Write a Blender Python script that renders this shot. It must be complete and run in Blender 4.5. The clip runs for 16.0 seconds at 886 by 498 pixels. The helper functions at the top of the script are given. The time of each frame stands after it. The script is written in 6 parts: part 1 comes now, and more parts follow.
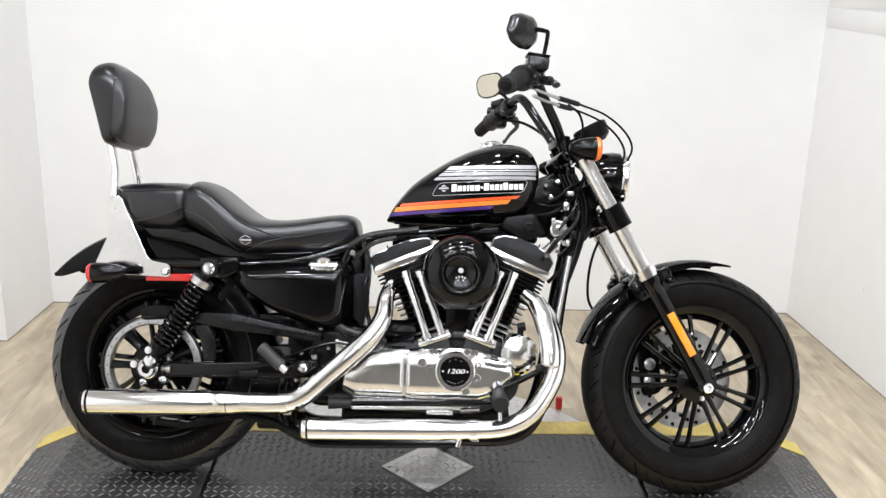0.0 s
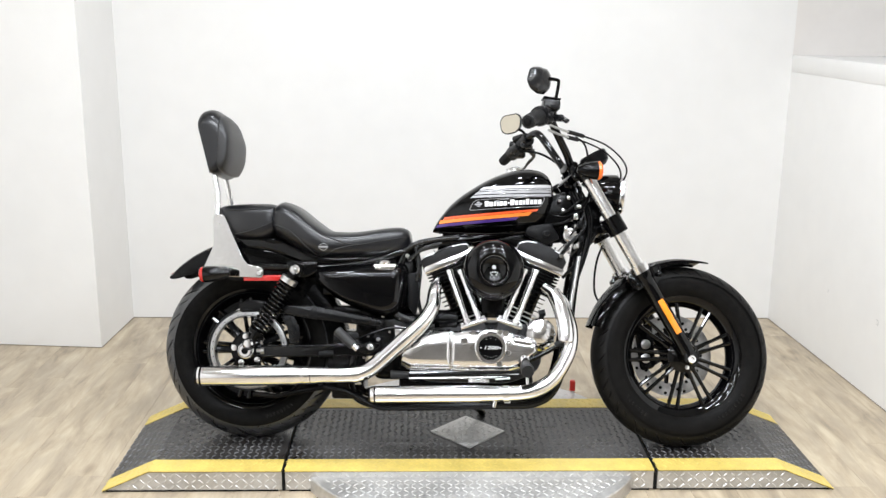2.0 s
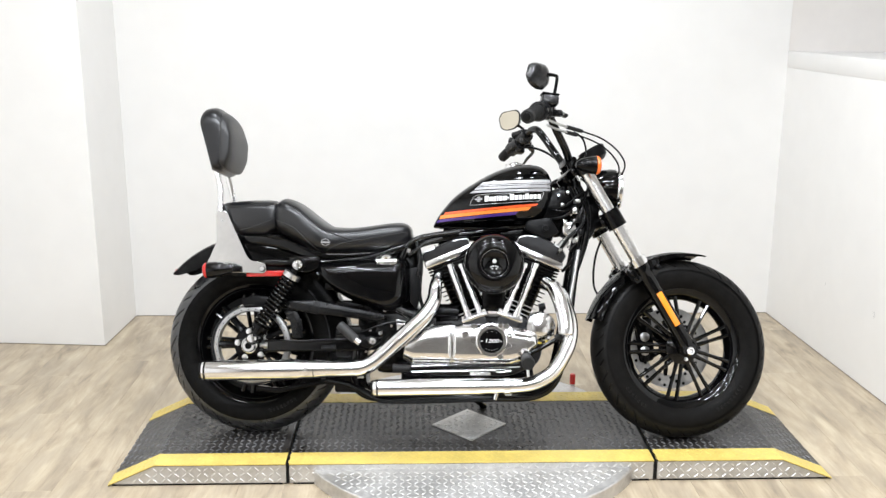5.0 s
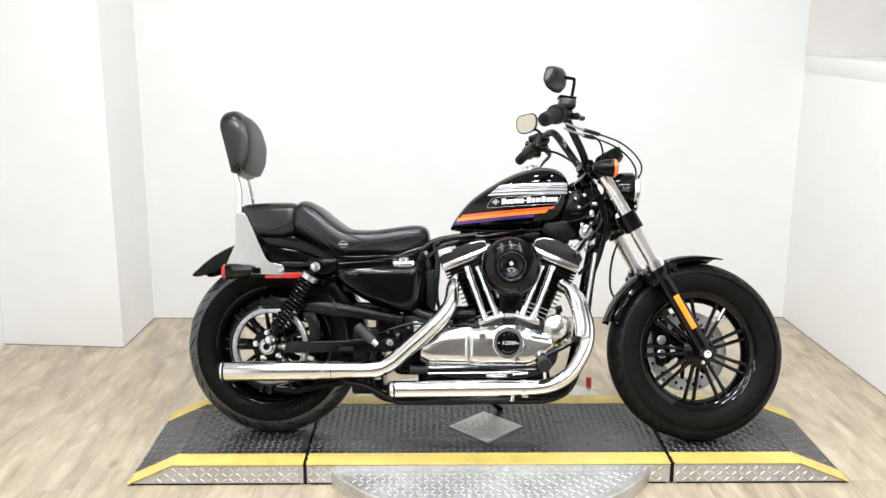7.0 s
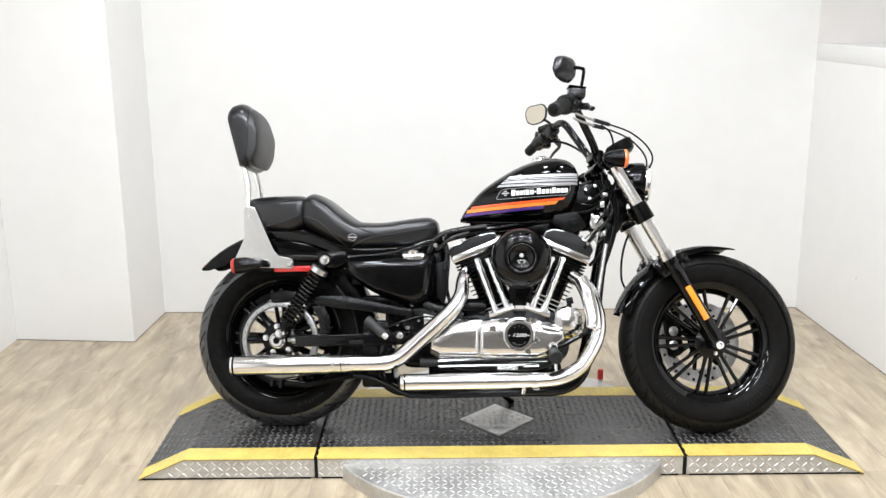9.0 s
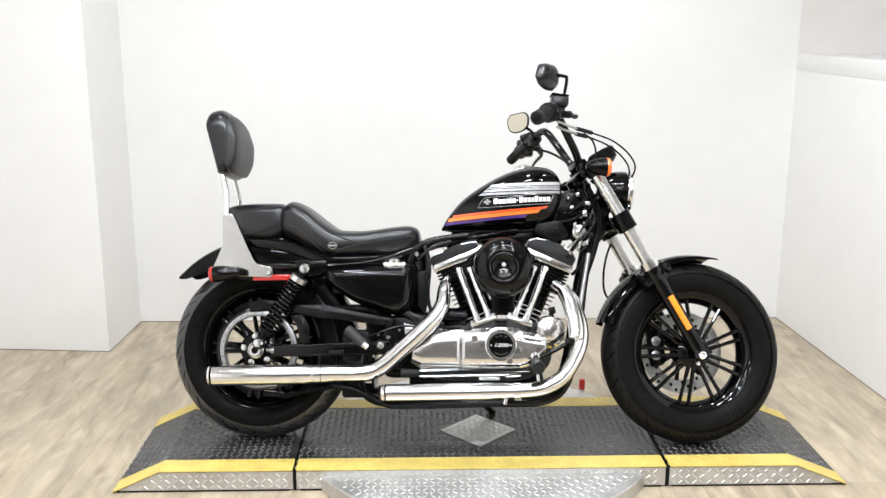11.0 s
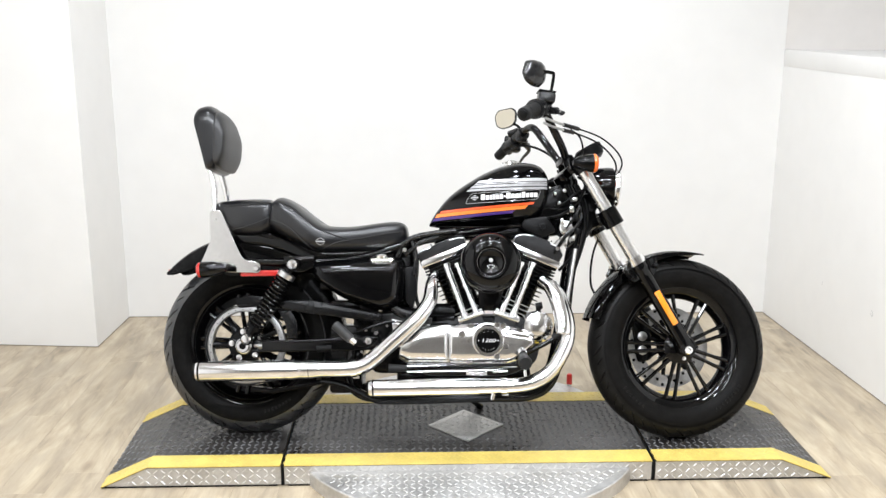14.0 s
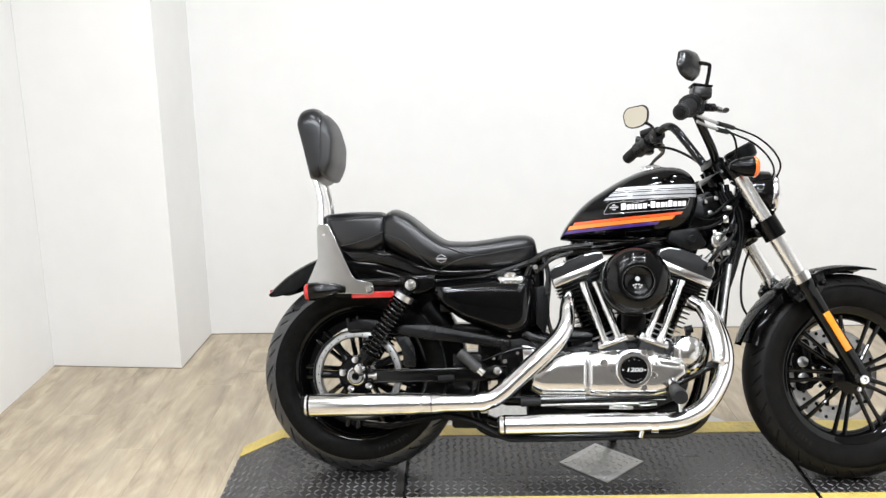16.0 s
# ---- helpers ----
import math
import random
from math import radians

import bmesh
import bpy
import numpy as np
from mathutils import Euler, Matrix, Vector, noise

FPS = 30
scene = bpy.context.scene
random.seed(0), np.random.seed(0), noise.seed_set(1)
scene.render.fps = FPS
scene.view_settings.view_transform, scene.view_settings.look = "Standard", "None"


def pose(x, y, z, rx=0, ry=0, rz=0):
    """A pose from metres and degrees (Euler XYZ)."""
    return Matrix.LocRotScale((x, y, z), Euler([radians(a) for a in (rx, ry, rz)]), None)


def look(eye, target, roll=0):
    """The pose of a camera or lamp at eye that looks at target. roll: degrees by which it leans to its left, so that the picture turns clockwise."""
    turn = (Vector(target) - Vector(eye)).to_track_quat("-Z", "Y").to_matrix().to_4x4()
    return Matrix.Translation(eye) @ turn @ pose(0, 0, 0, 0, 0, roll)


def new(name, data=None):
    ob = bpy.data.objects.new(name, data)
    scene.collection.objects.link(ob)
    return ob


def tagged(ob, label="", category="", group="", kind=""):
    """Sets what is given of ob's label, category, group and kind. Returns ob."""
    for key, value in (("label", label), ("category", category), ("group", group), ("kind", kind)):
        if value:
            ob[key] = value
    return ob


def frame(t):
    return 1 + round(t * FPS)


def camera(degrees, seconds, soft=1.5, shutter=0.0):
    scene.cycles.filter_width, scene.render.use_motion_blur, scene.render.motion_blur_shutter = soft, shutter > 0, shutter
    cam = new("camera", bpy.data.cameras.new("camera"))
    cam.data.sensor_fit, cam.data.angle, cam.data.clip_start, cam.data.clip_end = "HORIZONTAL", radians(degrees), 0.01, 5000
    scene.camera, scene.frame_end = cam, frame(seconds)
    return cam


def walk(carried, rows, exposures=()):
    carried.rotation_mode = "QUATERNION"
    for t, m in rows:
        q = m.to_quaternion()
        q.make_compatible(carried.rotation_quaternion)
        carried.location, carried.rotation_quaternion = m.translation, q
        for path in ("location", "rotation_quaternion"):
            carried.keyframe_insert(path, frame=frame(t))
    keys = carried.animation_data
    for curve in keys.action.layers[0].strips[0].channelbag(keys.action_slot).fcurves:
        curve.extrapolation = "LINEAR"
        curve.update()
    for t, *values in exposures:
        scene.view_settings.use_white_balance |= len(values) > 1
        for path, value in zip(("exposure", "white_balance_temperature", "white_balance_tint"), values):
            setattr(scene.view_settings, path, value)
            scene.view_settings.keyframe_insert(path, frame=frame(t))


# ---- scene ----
cam = camera(49.4, 16.0, soft=1.4)
PATH = [
    (0, (0.013, 0.168, 1.499), (0.083, 2.082, 0.925), 1.6),
    (0.5, (-0.139, -0.162, 1.526), (-0.048, 1.772, 1.022), 0.7),
    (1, (-0.124, -0.393, 1.543), (-0.053, 1.545, 1.054), 1.5),
    (1.5, (-0.077, -0.525, 1.543), (-0.005, 1.417, 1.068), 2.0),
    (2, (-0.112, -0.526, 1.553), (-0.055, 1.414, 1.071), 0.6),
    (2.5, (-0.116, -0.533, 1.543), (-0.042, 1.404, 1.05), 1.6),
    (3, (-0.116, -0.539, 1.54), (-0.038, 1.397, 1.044), 0.7),
    (3.5, (-0.113, -0.55, 1.539), (-0.016, 1.388, 1.054), 1.1),
    (4, (-0.118, -0.564, 1.538), (-0.04, 1.377, 1.061), 0.8),
    (4.2, (-0.12, -0.564, 1.54), (-0.04, 1.375, 1.055), 0.5),
    (6.5, (-0.121, -0.581, 1.534), (-0.092, 1.364, 1.069), 0.2),
    (7, (-0.132, -0.585, 1.53), (-0.101, 1.36, 1.063), 0.2),
    (7.5, (-0.131, -0.581, 1.531), (-0.129, 1.363, 1.063), -0.1),
    (8, (-0.137, -0.577, 1.524), (-0.126, 1.366, 1.048), -0.3),
    (8.5, (-0.132, -0.575, 1.531), (-0.124, 1.366, 1.048), -0.4),
    (9, (-0.127, -0.567, 1.525), (-0.119, 1.374, 1.043), -0.4),
    (9.2, (-0.121, -0.554, 1.525), (-0.109, 1.388, 1.047), -0.8),
    (11.5, (-0.139, -0.533, 1.513), (-0.08, 1.412, 1.05), 0.2),
    (12, (-0.121, -0.535, 1.53), (-0.061, 1.406, 1.053), 0.1),
    (12.5, (-0.118, -0.537, 1.524), (-0.051, 1.404, 1.047), 0.2),
    (13, (-0.111, -0.536, 1.523), (-0.046, 1.405, 1.043), 0.1),
    (13.5, (-0.12, -0.537, 1.531), (-0.051, 1.403, 1.049), -0.0),
    (14, (-0.126, -0.541, 1.524), (-0.054, 1.4, 1.048), 0.2),
    (14.5, (-0.124, -0.542, 1.516), (-0.066, 1.4, 1.043), 0.2),
    (15, (-0.134, -0.529, 1.496), (-0.104, 1.416, 1.031), 0.8),
    (15.5, (-0.269, -0.412, 1.492), (-0.216, 1.542, 1.07), -1.6),
    (16, (-0.387, -0.163, 1.497), (-0.409, 1.779, 1.016), -1.0),
]
EXPOSURES = [(0.0, -0.15), (1.5, -0.17), (3.5, -0.14), (6.5, -0.07), (8.0, -0.08), (9.0, -0.11), (11.5, -0.13), (13.0, -0.09), (14.0, -0.08), (15.0, -0.09), (16.0, -0.13)]
walk(cam, [(t, look(eye, target, roll)) for t, eye, target, roll in PATH], EXPOSURES)

# ---- light ----
world = bpy.data.worlds.new("room_air")
scene.world = world
world.use_nodes = True
world.node_tree.nodes["Background"].inputs[0].default_value = (0.9, 0.93, 1.0, 1)
world.node_tree.nodes["Background"].inputs[1].default_value = 0.35

CEIL = 3.05


def lamp(x, y, sx, sy, power, tint=(0.888, 0.934, 1.0), z=CEIL - 0.03):
    data = bpy.data.lights.new("ceiling_lamp", "AREA")
    data.shape, data.size, data.size_y, data.energy, data.color = "RECTANGLE", sx, sy, power, tint
    ob = new("ceiling_lamp", data)
    ob.matrix_world = pose(x, y, z)
    return ob


for x, power in ((-0.8, 11.8), (0.1, 14.0), (0.95, 14.0)):
    for y, share in ((0.3, 1.2), (1.5, 1.2), (2.7, 1.0)):
        lamp(x, y, 0.15, 0.15, power * share)
for x in (-0.95, 0.45):
    for y in (1.5, -0.5, -2.2):
        lamp(x, y, 1.15, 0.09, 27)


# ---- materials ----
def material(name, colour, rough=0.5, metal=0.0, vary=0.0, scale=20.0, bump=0.0, bump_scale=200.0, coat=0.0,
             spec=0.5, rough_vary=0.0, tone=None, detail=6.0, island=0.0):
    """A surface: base colour with blotches at two scales, fine relief and uneven gloss."""
    m = bpy.data.materials.new(name)
    m.use_nodes = True
    n, k = m.node_tree.nodes, m.node_tree.links
    b = n["Principled BSDF"]
    b.inputs["Base Color"].default_value = (*colour, 1)
    b.inputs["Roughness"].default_value = rough
    b.inputs["Metallic"].default_value = metal
    b.inputs["Coat Weight"].default_value = coat
    b.inputs["Coat Roughness"].default_value = 0.03
    b.inputs["Specular IOR Level"].default_value = spec
    co = n.new("ShaderNodeTexCoord")
    if vary or rough_vary:
        a = n.new("ShaderNodeTexNoise")
        a.inputs["Scale"].default_value, a.inputs["Detail"].default_value = scale, detail
        c = n.new("ShaderNodeTexNoise")
        c.inputs["Scale"].default_value, c.inputs["Detail"].default_value = scale * 7.3, 3
        k.new(co.outputs["Object"], a.inputs["Vector"])
        k.new(co.outputs["Object"], c.inputs["Vector"])
        mix = n.new("ShaderNodeMath")
        mix.operation = "MULTIPLY_ADD"
        mix.inputs[1].default_value = 0.4
        k.new(c.outputs[0], mix.inputs[0])
        sc = n.new("ShaderNodeMath")
        sc.operation = "MULTIPLY"
        sc.inputs[1].default_value = 0.6
        k.new(a.outputs[0], sc.inputs[0])
        k.new(sc.outputs[0], mix.inputs[2])
        if vary:
            ramp = n.new("ShaderNodeValToRGB")
            lo = tone or tuple(v * (1 - vary) for v in colour)
            hi = tuple(min(1, v * (1 + vary * 0.6)) for v in colour)
            ramp.color_ramp.elements[0].position, ramp.color_ramp.elements[1].position = 0.36, 0.64
            ramp.color_ramp.elements[0].color, ramp.color_ramp.elements[1].color = (*lo, 1), (*hi, 1)
            k.new(mix.outputs[0], ramp.inputs[0])
            k.new(ramp.outputs[0], b.inputs["Base Color"])
        if rough_vary:
            r = n.new("ShaderNodeMapRange")
            r.inputs["From Min"].default_value, r.inputs["From Max"].default_value = 0.35, 0.65
            r.inputs["To Min"].default_value, r.inputs["To Max"].default_value = max(0.02, rough - rough_vary), rough + rough_vary
            k.new(mix.outputs[0], r.inputs["Value"])
            k.new(r.outputs[0], b.inputs["Roughness"])
    if bump:
        t = n.new("ShaderNodeTexNoise")
        t.inputs["Scale"].default_value, t.inputs["Detail"].default_value = bump_scale, 4
        k.new(co.outputs["Object"], t.inputs["Vector"])
        h = n.new("ShaderNodeBump")
        h.inputs["Strength"].default_value, h.inputs["Distance"].default_value = bump, 0.002
        k.new(t.outputs[0], h.inputs["Height"])
        k.new(h.outputs[0], b.inputs["Normal"])
    return m


WALL = material("wall_paint", (0.84, 0.83, 0.81), 0.6, vary=0.025, scale=1.2, bump=0.12, bump_scale=180)
# grey of the unseen ceiling, set for its reflection in chrome and black gloss
CEILING = material("unseen_ceiling_grey", (0.6, 0.595, 0.585), 0.85, vary=0.1, scale=2)
GREIGE = material("greige_wall_paint", (0.78, 0.745, 0.71), 0.65, vary=0.04, scale=1.5)
# tone chosen for what chrome and gloss black mirror from behind the camera
FAR_WALL = material("unseen_wall_taupe", (0.54, 0.525, 0.5), 0.7, vary=0.1, scale=1.5)
CHROME = material("chrome", (0.87, 0.87, 0.88), 0.13, 1.0, rough_vary=0.03, scale=9)
CAST_CHROME = material("wavy_cast_chrome", (0.92, 0.92, 0.93), 0.16, 1.0, rough_vary=0.05, scale=18, bump=0.4, bump_scale=28)
POLISHED = material("polished_alloy", (0.8, 0.8, 0.8), 0.14, 1.0, rough_vary=0.06, scale=25, bump=0.04, bump_scale=90)
ALLOY = material("cast_alloy", (0.6, 0.6, 0.6), 0.32, 1.0, vary=0.12, scale=30, bump=0.1, bump_scale=400)
PULLEY_ALLOY = material("machined_pulley_alloy", (0.4, 0.4, 0.4), 0.34, 1.0, vary=0.1, scale=30)
FORK_CHROME = material("hard_chrome_tube", (0.93, 0.93, 0.93), 0.24, 1.0, rough_vary=0.04, scale=20)
# side plate's chrome, darkened in the base for the dim surroundings it mirrors
DIM_CHROME = material("dimmed_chrome", (0.62, 0.61, 0.6), 0.1, 1.0, vary=0.08, scale=12, rough_vary=0.03)
STEEL = material("zinc_steel", (0.55, 0.55, 0.54), 0.3, 1.0, vary=0.15, scale=50)
GLOSS = material("gloss_black_paint", (0.0018, 0.0018, 0.002), 0.05, spec=0.06, coat=0.5, rough_vary=0.02, scale=6)
SATIN = material("satin_black_paint", (0.0025, 0.0025, 0.0027), 0.19, spec=0.16, vary=0.3, scale=30, rough_vary=0.08)
WRINKLE = material("wrinkle_black_paint", (0.014, 0.014, 0.015), 0.48, spec=0.28, vary=0.35, scale=45, bump=0.5, bump_scale=900)
PLASTIC = material("black_plastic", (0.004, 0.004, 0.0043), 0.34, spec=0.15, vary=0.2, scale=40, bump=0.15, bump_scale=700)
FRONT_TYRE = material("front_tyre_rubber", (0.0068, 0.0064, 0.006), 0.5, spec=0.07, vary=0.4, scale=40, bump=0.2, bump_scale=300, rough_vary=0.1)
TYRE = material("tyre_rubber", (0.0055, 0.0053, 0.005), 0.5, spec=0.07, vary=0.5, scale=55, bump=0.2, bump_scale=300, rough_vary=0.1)
FRONT_TREAD = material("dark_tread_rubber", (0.0085, 0.008, 0.0075), 0.45, spec=0.14, vary=0.35, scale=30, bump=0.3, bump_scale=350, rough_vary=0.12)
# lighter, bluish base: the white wall's sheen is partly put into the colour
TREAD = material("tread_rubber", (0.018, 0.0186, 0.0205), 0.34, spec=1.0, vary=0.35, scale=30, bump=0.3, bump_scale=350, rough_vary=0.12)
PEG_RUBBER = material("grey_peg_rubber", (0.045, 0.045, 0.045), 0.6, vary=0.2, scale=60, bump=0.2, bump_scale=500)
CONTROL = material("satin_control_casting", (0.009, 0.009, 0.0096), 0.24, spec=0.5, vary=0.3, scale=40, bump=0.05, bump_scale=500, rough_vary=0.1)
GUARD = material("satin_guard_paint", (0.005, 0.0052, 0.0057), 0.24, spec=0.24, vary=0.1, scale=25, rough_vary=0.1)
GRIP = material("grip_rubber", (0.013, 0.013, 0.013), 0.55, spec=0.25, vary=0.25, scale=60, bump=0.2, bump_scale=500)
LEATHER = material("black_leatherette", (0.0038, 0.0039, 0.0053), 0.29, spec=0.56, vary=0.2, scale=14, bump=0.03, bump_scale=700, rough_vary=0.015)
LEATHER2 = material("smooth_black_leatherette", (0.017, 0.017, 0.0176), 0.42, spec=0.5, vary=0.15, scale=12, bump=0.12, bump_scale=800, rough_vary=0.02)
THREAD = material("seam_thread", (0.012, 0.012, 0.012), 0.7)
AMBER = material("amber_lens", (0.95, 0.3, 0.02), 0.2, coat=0.6, vary=0.08, scale=60)
ORANGE_LENS = material("orange_lens", (0.85, 0.16, 0.02), 0.2, coat=0.6, vary=0.08, scale=60)
RED = material("red_lens", (0.5, 0.015, 0.012), 0.2, coat=0.6, vary=0.15, scale=60)
RED_PLASTIC = material("red_plastic", (0.55, 0.02, 0.015), 0.35, vary=0.1, scale=40)
# the beige puts the floor's reflection into the glass colour
MIRROR_TINT = material("floor_toned_mirror_glass", (0.64, 0.59, 0.49), 0.02, 1.0)
MIRROR = material("mirror_glass", (0.9, 0.9, 0.9), 0.01, 1.0)
WHITE_INK = material("white_ink", (0.82, 0.82, 0.82), 0.35, vary=0.05, scale=40)
GREY_INK = material("silver_grey_ink", (0.35, 0.35, 0.36), 0.3, vary=0.06, scale=40, coat=1.0)
LIGHT_INK = material("pale_grey_ink", (0.52, 0.52, 0.53), 0.3, vary=0.06, scale=40, coat=1.0)
RED_INK = material("orange_red_ink", (0.85, 0.1, 0.02), 0.3, vary=0.04, scale=40, coat=1.0)
ORANGE_INK = material("orange_ink", (0.95, 0.24, 0.03), 0.3, vary=0.04, scale=40, coat=1.0)
PURPLE_INK = material("purple_ink", (0.07, 0.025, 0.22), 0.3, vary=0.05, scale=40, coat=1.0)
YELLOW_TAPE = material("yellow_decal", (0.8, 0.6, 0.05), 0.4)
DISC_STEEL = material("brake_disc_steel", (0.37, 0.365, 0.36), 0.3, 1.0, vary=0.2, scale=60)
DECK = material("worn_black_tread_plate", (0.028, 0.0265, 0.026), 0.34, spec=0.65, tone=(0.016, 0.013, 0.01), vary=0.45, scale=5, rough_vary=0.12, bump=0.2, bump_scale=250)
LUG = material("worn_lug_tops", (0.14, 0.14, 0.142), 0.4, vary=0.5, scale=7, rough_vary=0.1)
YELLOW = material("yellow_floor_paint", (0.68, 0.52, 0.135), 0.4, vary=0.16, scale=14, rough_vary=0.1, bump=0.15, bump_scale=200)
PLATE = material("bare_aluminium_tread_plate", (0.62, 0.61, 0.595), 0.48, 0.75, vary=0.2, scale=8, rough_vary=0.1, bump=0.1, bump_scale=200)
PLATE_LUG = material("bright_aluminium_lugs", (0.74, 0.73, 0.71), 0.44, 0.8, vary=0.15, scale=12)
# for the plate seals, and for gaps whose shade is put into the colour
SHADOW_GAP = material("black_seal_and_gap_shade", (0.007, 0.007, 0.007), 0.7, spec=0.2, vary=0.3, scale=30)


def wood():
    """Pale oak vinyl planks: each plank takes its own tone; grain runs along the plank."""
    m = bpy.data.materials.new("pale_oak_plank")
    m.use_nodes = True
    n, k = m.node_tree.nodes, m.node_tree.links
    b = n["Principled BSDF"]
    co, info = n.new("ShaderNodeTexCoord"), n.new("ShaderNodeObjectInfo")
    shift = n.new("ShaderNodeVectorMath")
    shift.operation = "MULTIPLY_ADD"
    k.new(info.outputs["Random"], shift.inputs[0])
    shift.inputs[1].default_value = (7, 31, 3)
    k.new(co.outputs["Object"], shift.inputs[2])
    mp = n.new("ShaderNodeMapping")
    mp.inputs["Scale"].default_value = (9.5, 2.2, 5)
    k.new(shift.outputs[0], mp.inputs["Vector"])
    g = n.new("ShaderNodeTexNoise")
    g.inputs["Scale"].default_value, g.inputs["Detail"].default_value, g.inputs["Distortion"].default_value = 1.5, 9, 0.5
    g.inputs["Roughness"].default_value = 0.6
    k.new(mp.outputs[0], g.inputs["Vector"])
    mp2 = n.new("ShaderNodeMapping")
    mp2.inputs["Scale"].default_value = (120, 6, 40)
    k.new(shift.outputs[0], mp2.inputs["Vector"])
    g2 = n.new("ShaderNodeTexNoise")
    g2.inputs["Scale"].default_value, g2.inputs["Detail"].default_value = 1.0, 4
    k.new(mp2.outputs[0], g2.inputs["Vector"])
    ramp = n.new("ShaderNodeValToRGB")
    e = ramp.color_ramp.elements
    e[0].position, e[0].color = 0.26, (0.25, 0.205, 0.147, 1)
    e[1].position, e[1].color = 0.74, (0.575, 0.483, 0.345, 1)
    mid = e.new(0.5)
    mid.color = (0.44, 0.359, 0.25, 1)
    mix = n.new("ShaderNodeMath")
    mix.operation = "MULTIPLY_ADD"
    k.new(g2.outputs[0], mix.inputs[0])
    mix.inputs[1].default_value = 0.19
    s = n.new("ShaderNodeMath")
    s.operation = "MULTIPLY_ADD"
    k.new(info.outputs["Random"], s.inputs[0])
    s.inputs[1].default_value = 0.055
    s.inputs[2].default_value = -0.115
    add = n.new("ShaderNodeMath")
    k.new(g.outputs[0], add.inputs[0])
    k.new(s.outputs[0], add.inputs[1])
    k.new(add.outputs[0], mix.inputs[2])
    k.new(mix.outputs[0], ramp.inputs[0])
    # sparse knots, drawn out along the grain
    mp3 = n.new("ShaderNodeMapping")
    mp3.inputs["Scale"].default_value = (7, 3.2, 5)
    k.new(shift.outputs[0], mp3.inputs["Vector"])
    v = n.new("ShaderNodeTexVoronoi")
    v.inputs["Scale"].default_value = 0.55
    k.new(mp3.outputs[0], v.inputs["Vector"])
    kn = n.new("ShaderNodeMapRange")
    kn.inputs["From Min"].default_value, kn.inputs["From Max"].default_value = 0.03, 0.1
    kn.inputs["To Min"].default_value, kn.inputs["To Max"].default_value = 0.55, 0.0
    k.new(v.outputs["Distance"], kn.inputs["Value"])
    dark = n.new("ShaderNodeMix")
    dark.data_type = "RGBA"
    dark.inputs[7].default_value = (0.2, 0.15, 0.1, 1)
    k.new(kn.outputs[0], dark.inputs[0])
    k.new(ramp.outputs[0], dark.inputs[6])
    # grey worn patches, larger than a plank
    wide = n.new("ShaderNodeTexNoise")
    wide.inputs["Scale"].default_value, wide.inputs["Detail"].default_value = 2.2, 5
    mp4 = n.new("ShaderNodeMapping")
    mp4.inputs["Scale"].default_value = (5.5, 1.5, 1)
    geo = n.new("ShaderNodeNewGeometry")
    k.new(geo.outputs["Position"], mp4.inputs["Vector"])
    k.new(mp4.outputs[0], wide.inputs["Vector"])
    wr = n.new("ShaderNodeMapRange")
    wr.inputs["From Min"].default_value, wr.inputs["From Max"].default_value = 0.47, 0.6
    wr.inputs["To Min"].default_value, wr.inputs["To Max"].default_value = 0.0, 0.42
    k.new(wide.outputs[0], wr.inputs["Value"])
    grey = n.new("ShaderNodeMix")
    grey.data_type = "RGBA"
    grey.inputs[7].default_value = (0.34, 0.285, 0.212, 1)
    k.new(wr.outputs[0], grey.inputs[0])
    k.new(dark.outputs[2], grey.inputs[6])
    k.new(grey.outputs[2], b.inputs["Base Color"])
    b.inputs["Roughness"].default_value = 0.27
    h = n.new("ShaderNodeBump")
    h.inputs["Strength"].default_value, h.inputs["Distance"].default_value = 0.15, 0.001
    k.new(g2.outputs[0], h.inputs["Height"])
    k.new(h.outputs[0], b.inputs["Normal"])
    return m


WOOD = wood()
JOINT_DARK = material("shaded_dirty_joint", (0.24, 0.195, 0.15), 0.8, vary=0.4, scale=12)
SCUFF = material("grey_scuff", (0.6, 0.6, 0.59), 0.7, vary=0.2, scale=90)
JOINT = material("floor_joint", (0.2, 0.15, 0.095), 0.8, vary=0.2, scale=5)


# ---- building helpers ----
def thing(name, m, label, category, group="", kind=""):
    ob = new(name)
    ob.empty_display_size = 0.1
    ob.matrix_world = m
    return tagged(ob, label, category, group, kind)


def mesh_object(name, bm, mat, angle=35):
    me = bpy.data.meshes.new(name)
    bmesh.ops.recalc_face_normals(bm, faces=bm.faces)
    bm.to_mesh(me)
    bm.free()
    me.materials.append(mat)
    me.polygons.foreach_set("use_smooth", [True] * len(me.polygons))
    me.set_sharp_from_angle(angle=radians(angle))
    return new(name, me)


def part(name, bm, mat, parent, label="", angle=35, kind=""):
    ob = mesh_object(name, bm, mat, angle)
    ob.parent = parent
    return tagged(ob, label, kind=kind)


def join(*bms):
    out = bms[0]
    for b in bms[1:]:
        me = bpy.data.meshes.new("tmp")
        b.to_mesh(me)
        out.from_mesh(me)
        bpy.data.meshes.remove(me)
        b.free()
    return out


def moved(bm, m):
    bmesh.ops.transform(bm, matrix=m, verts=bm.verts)
    return bm


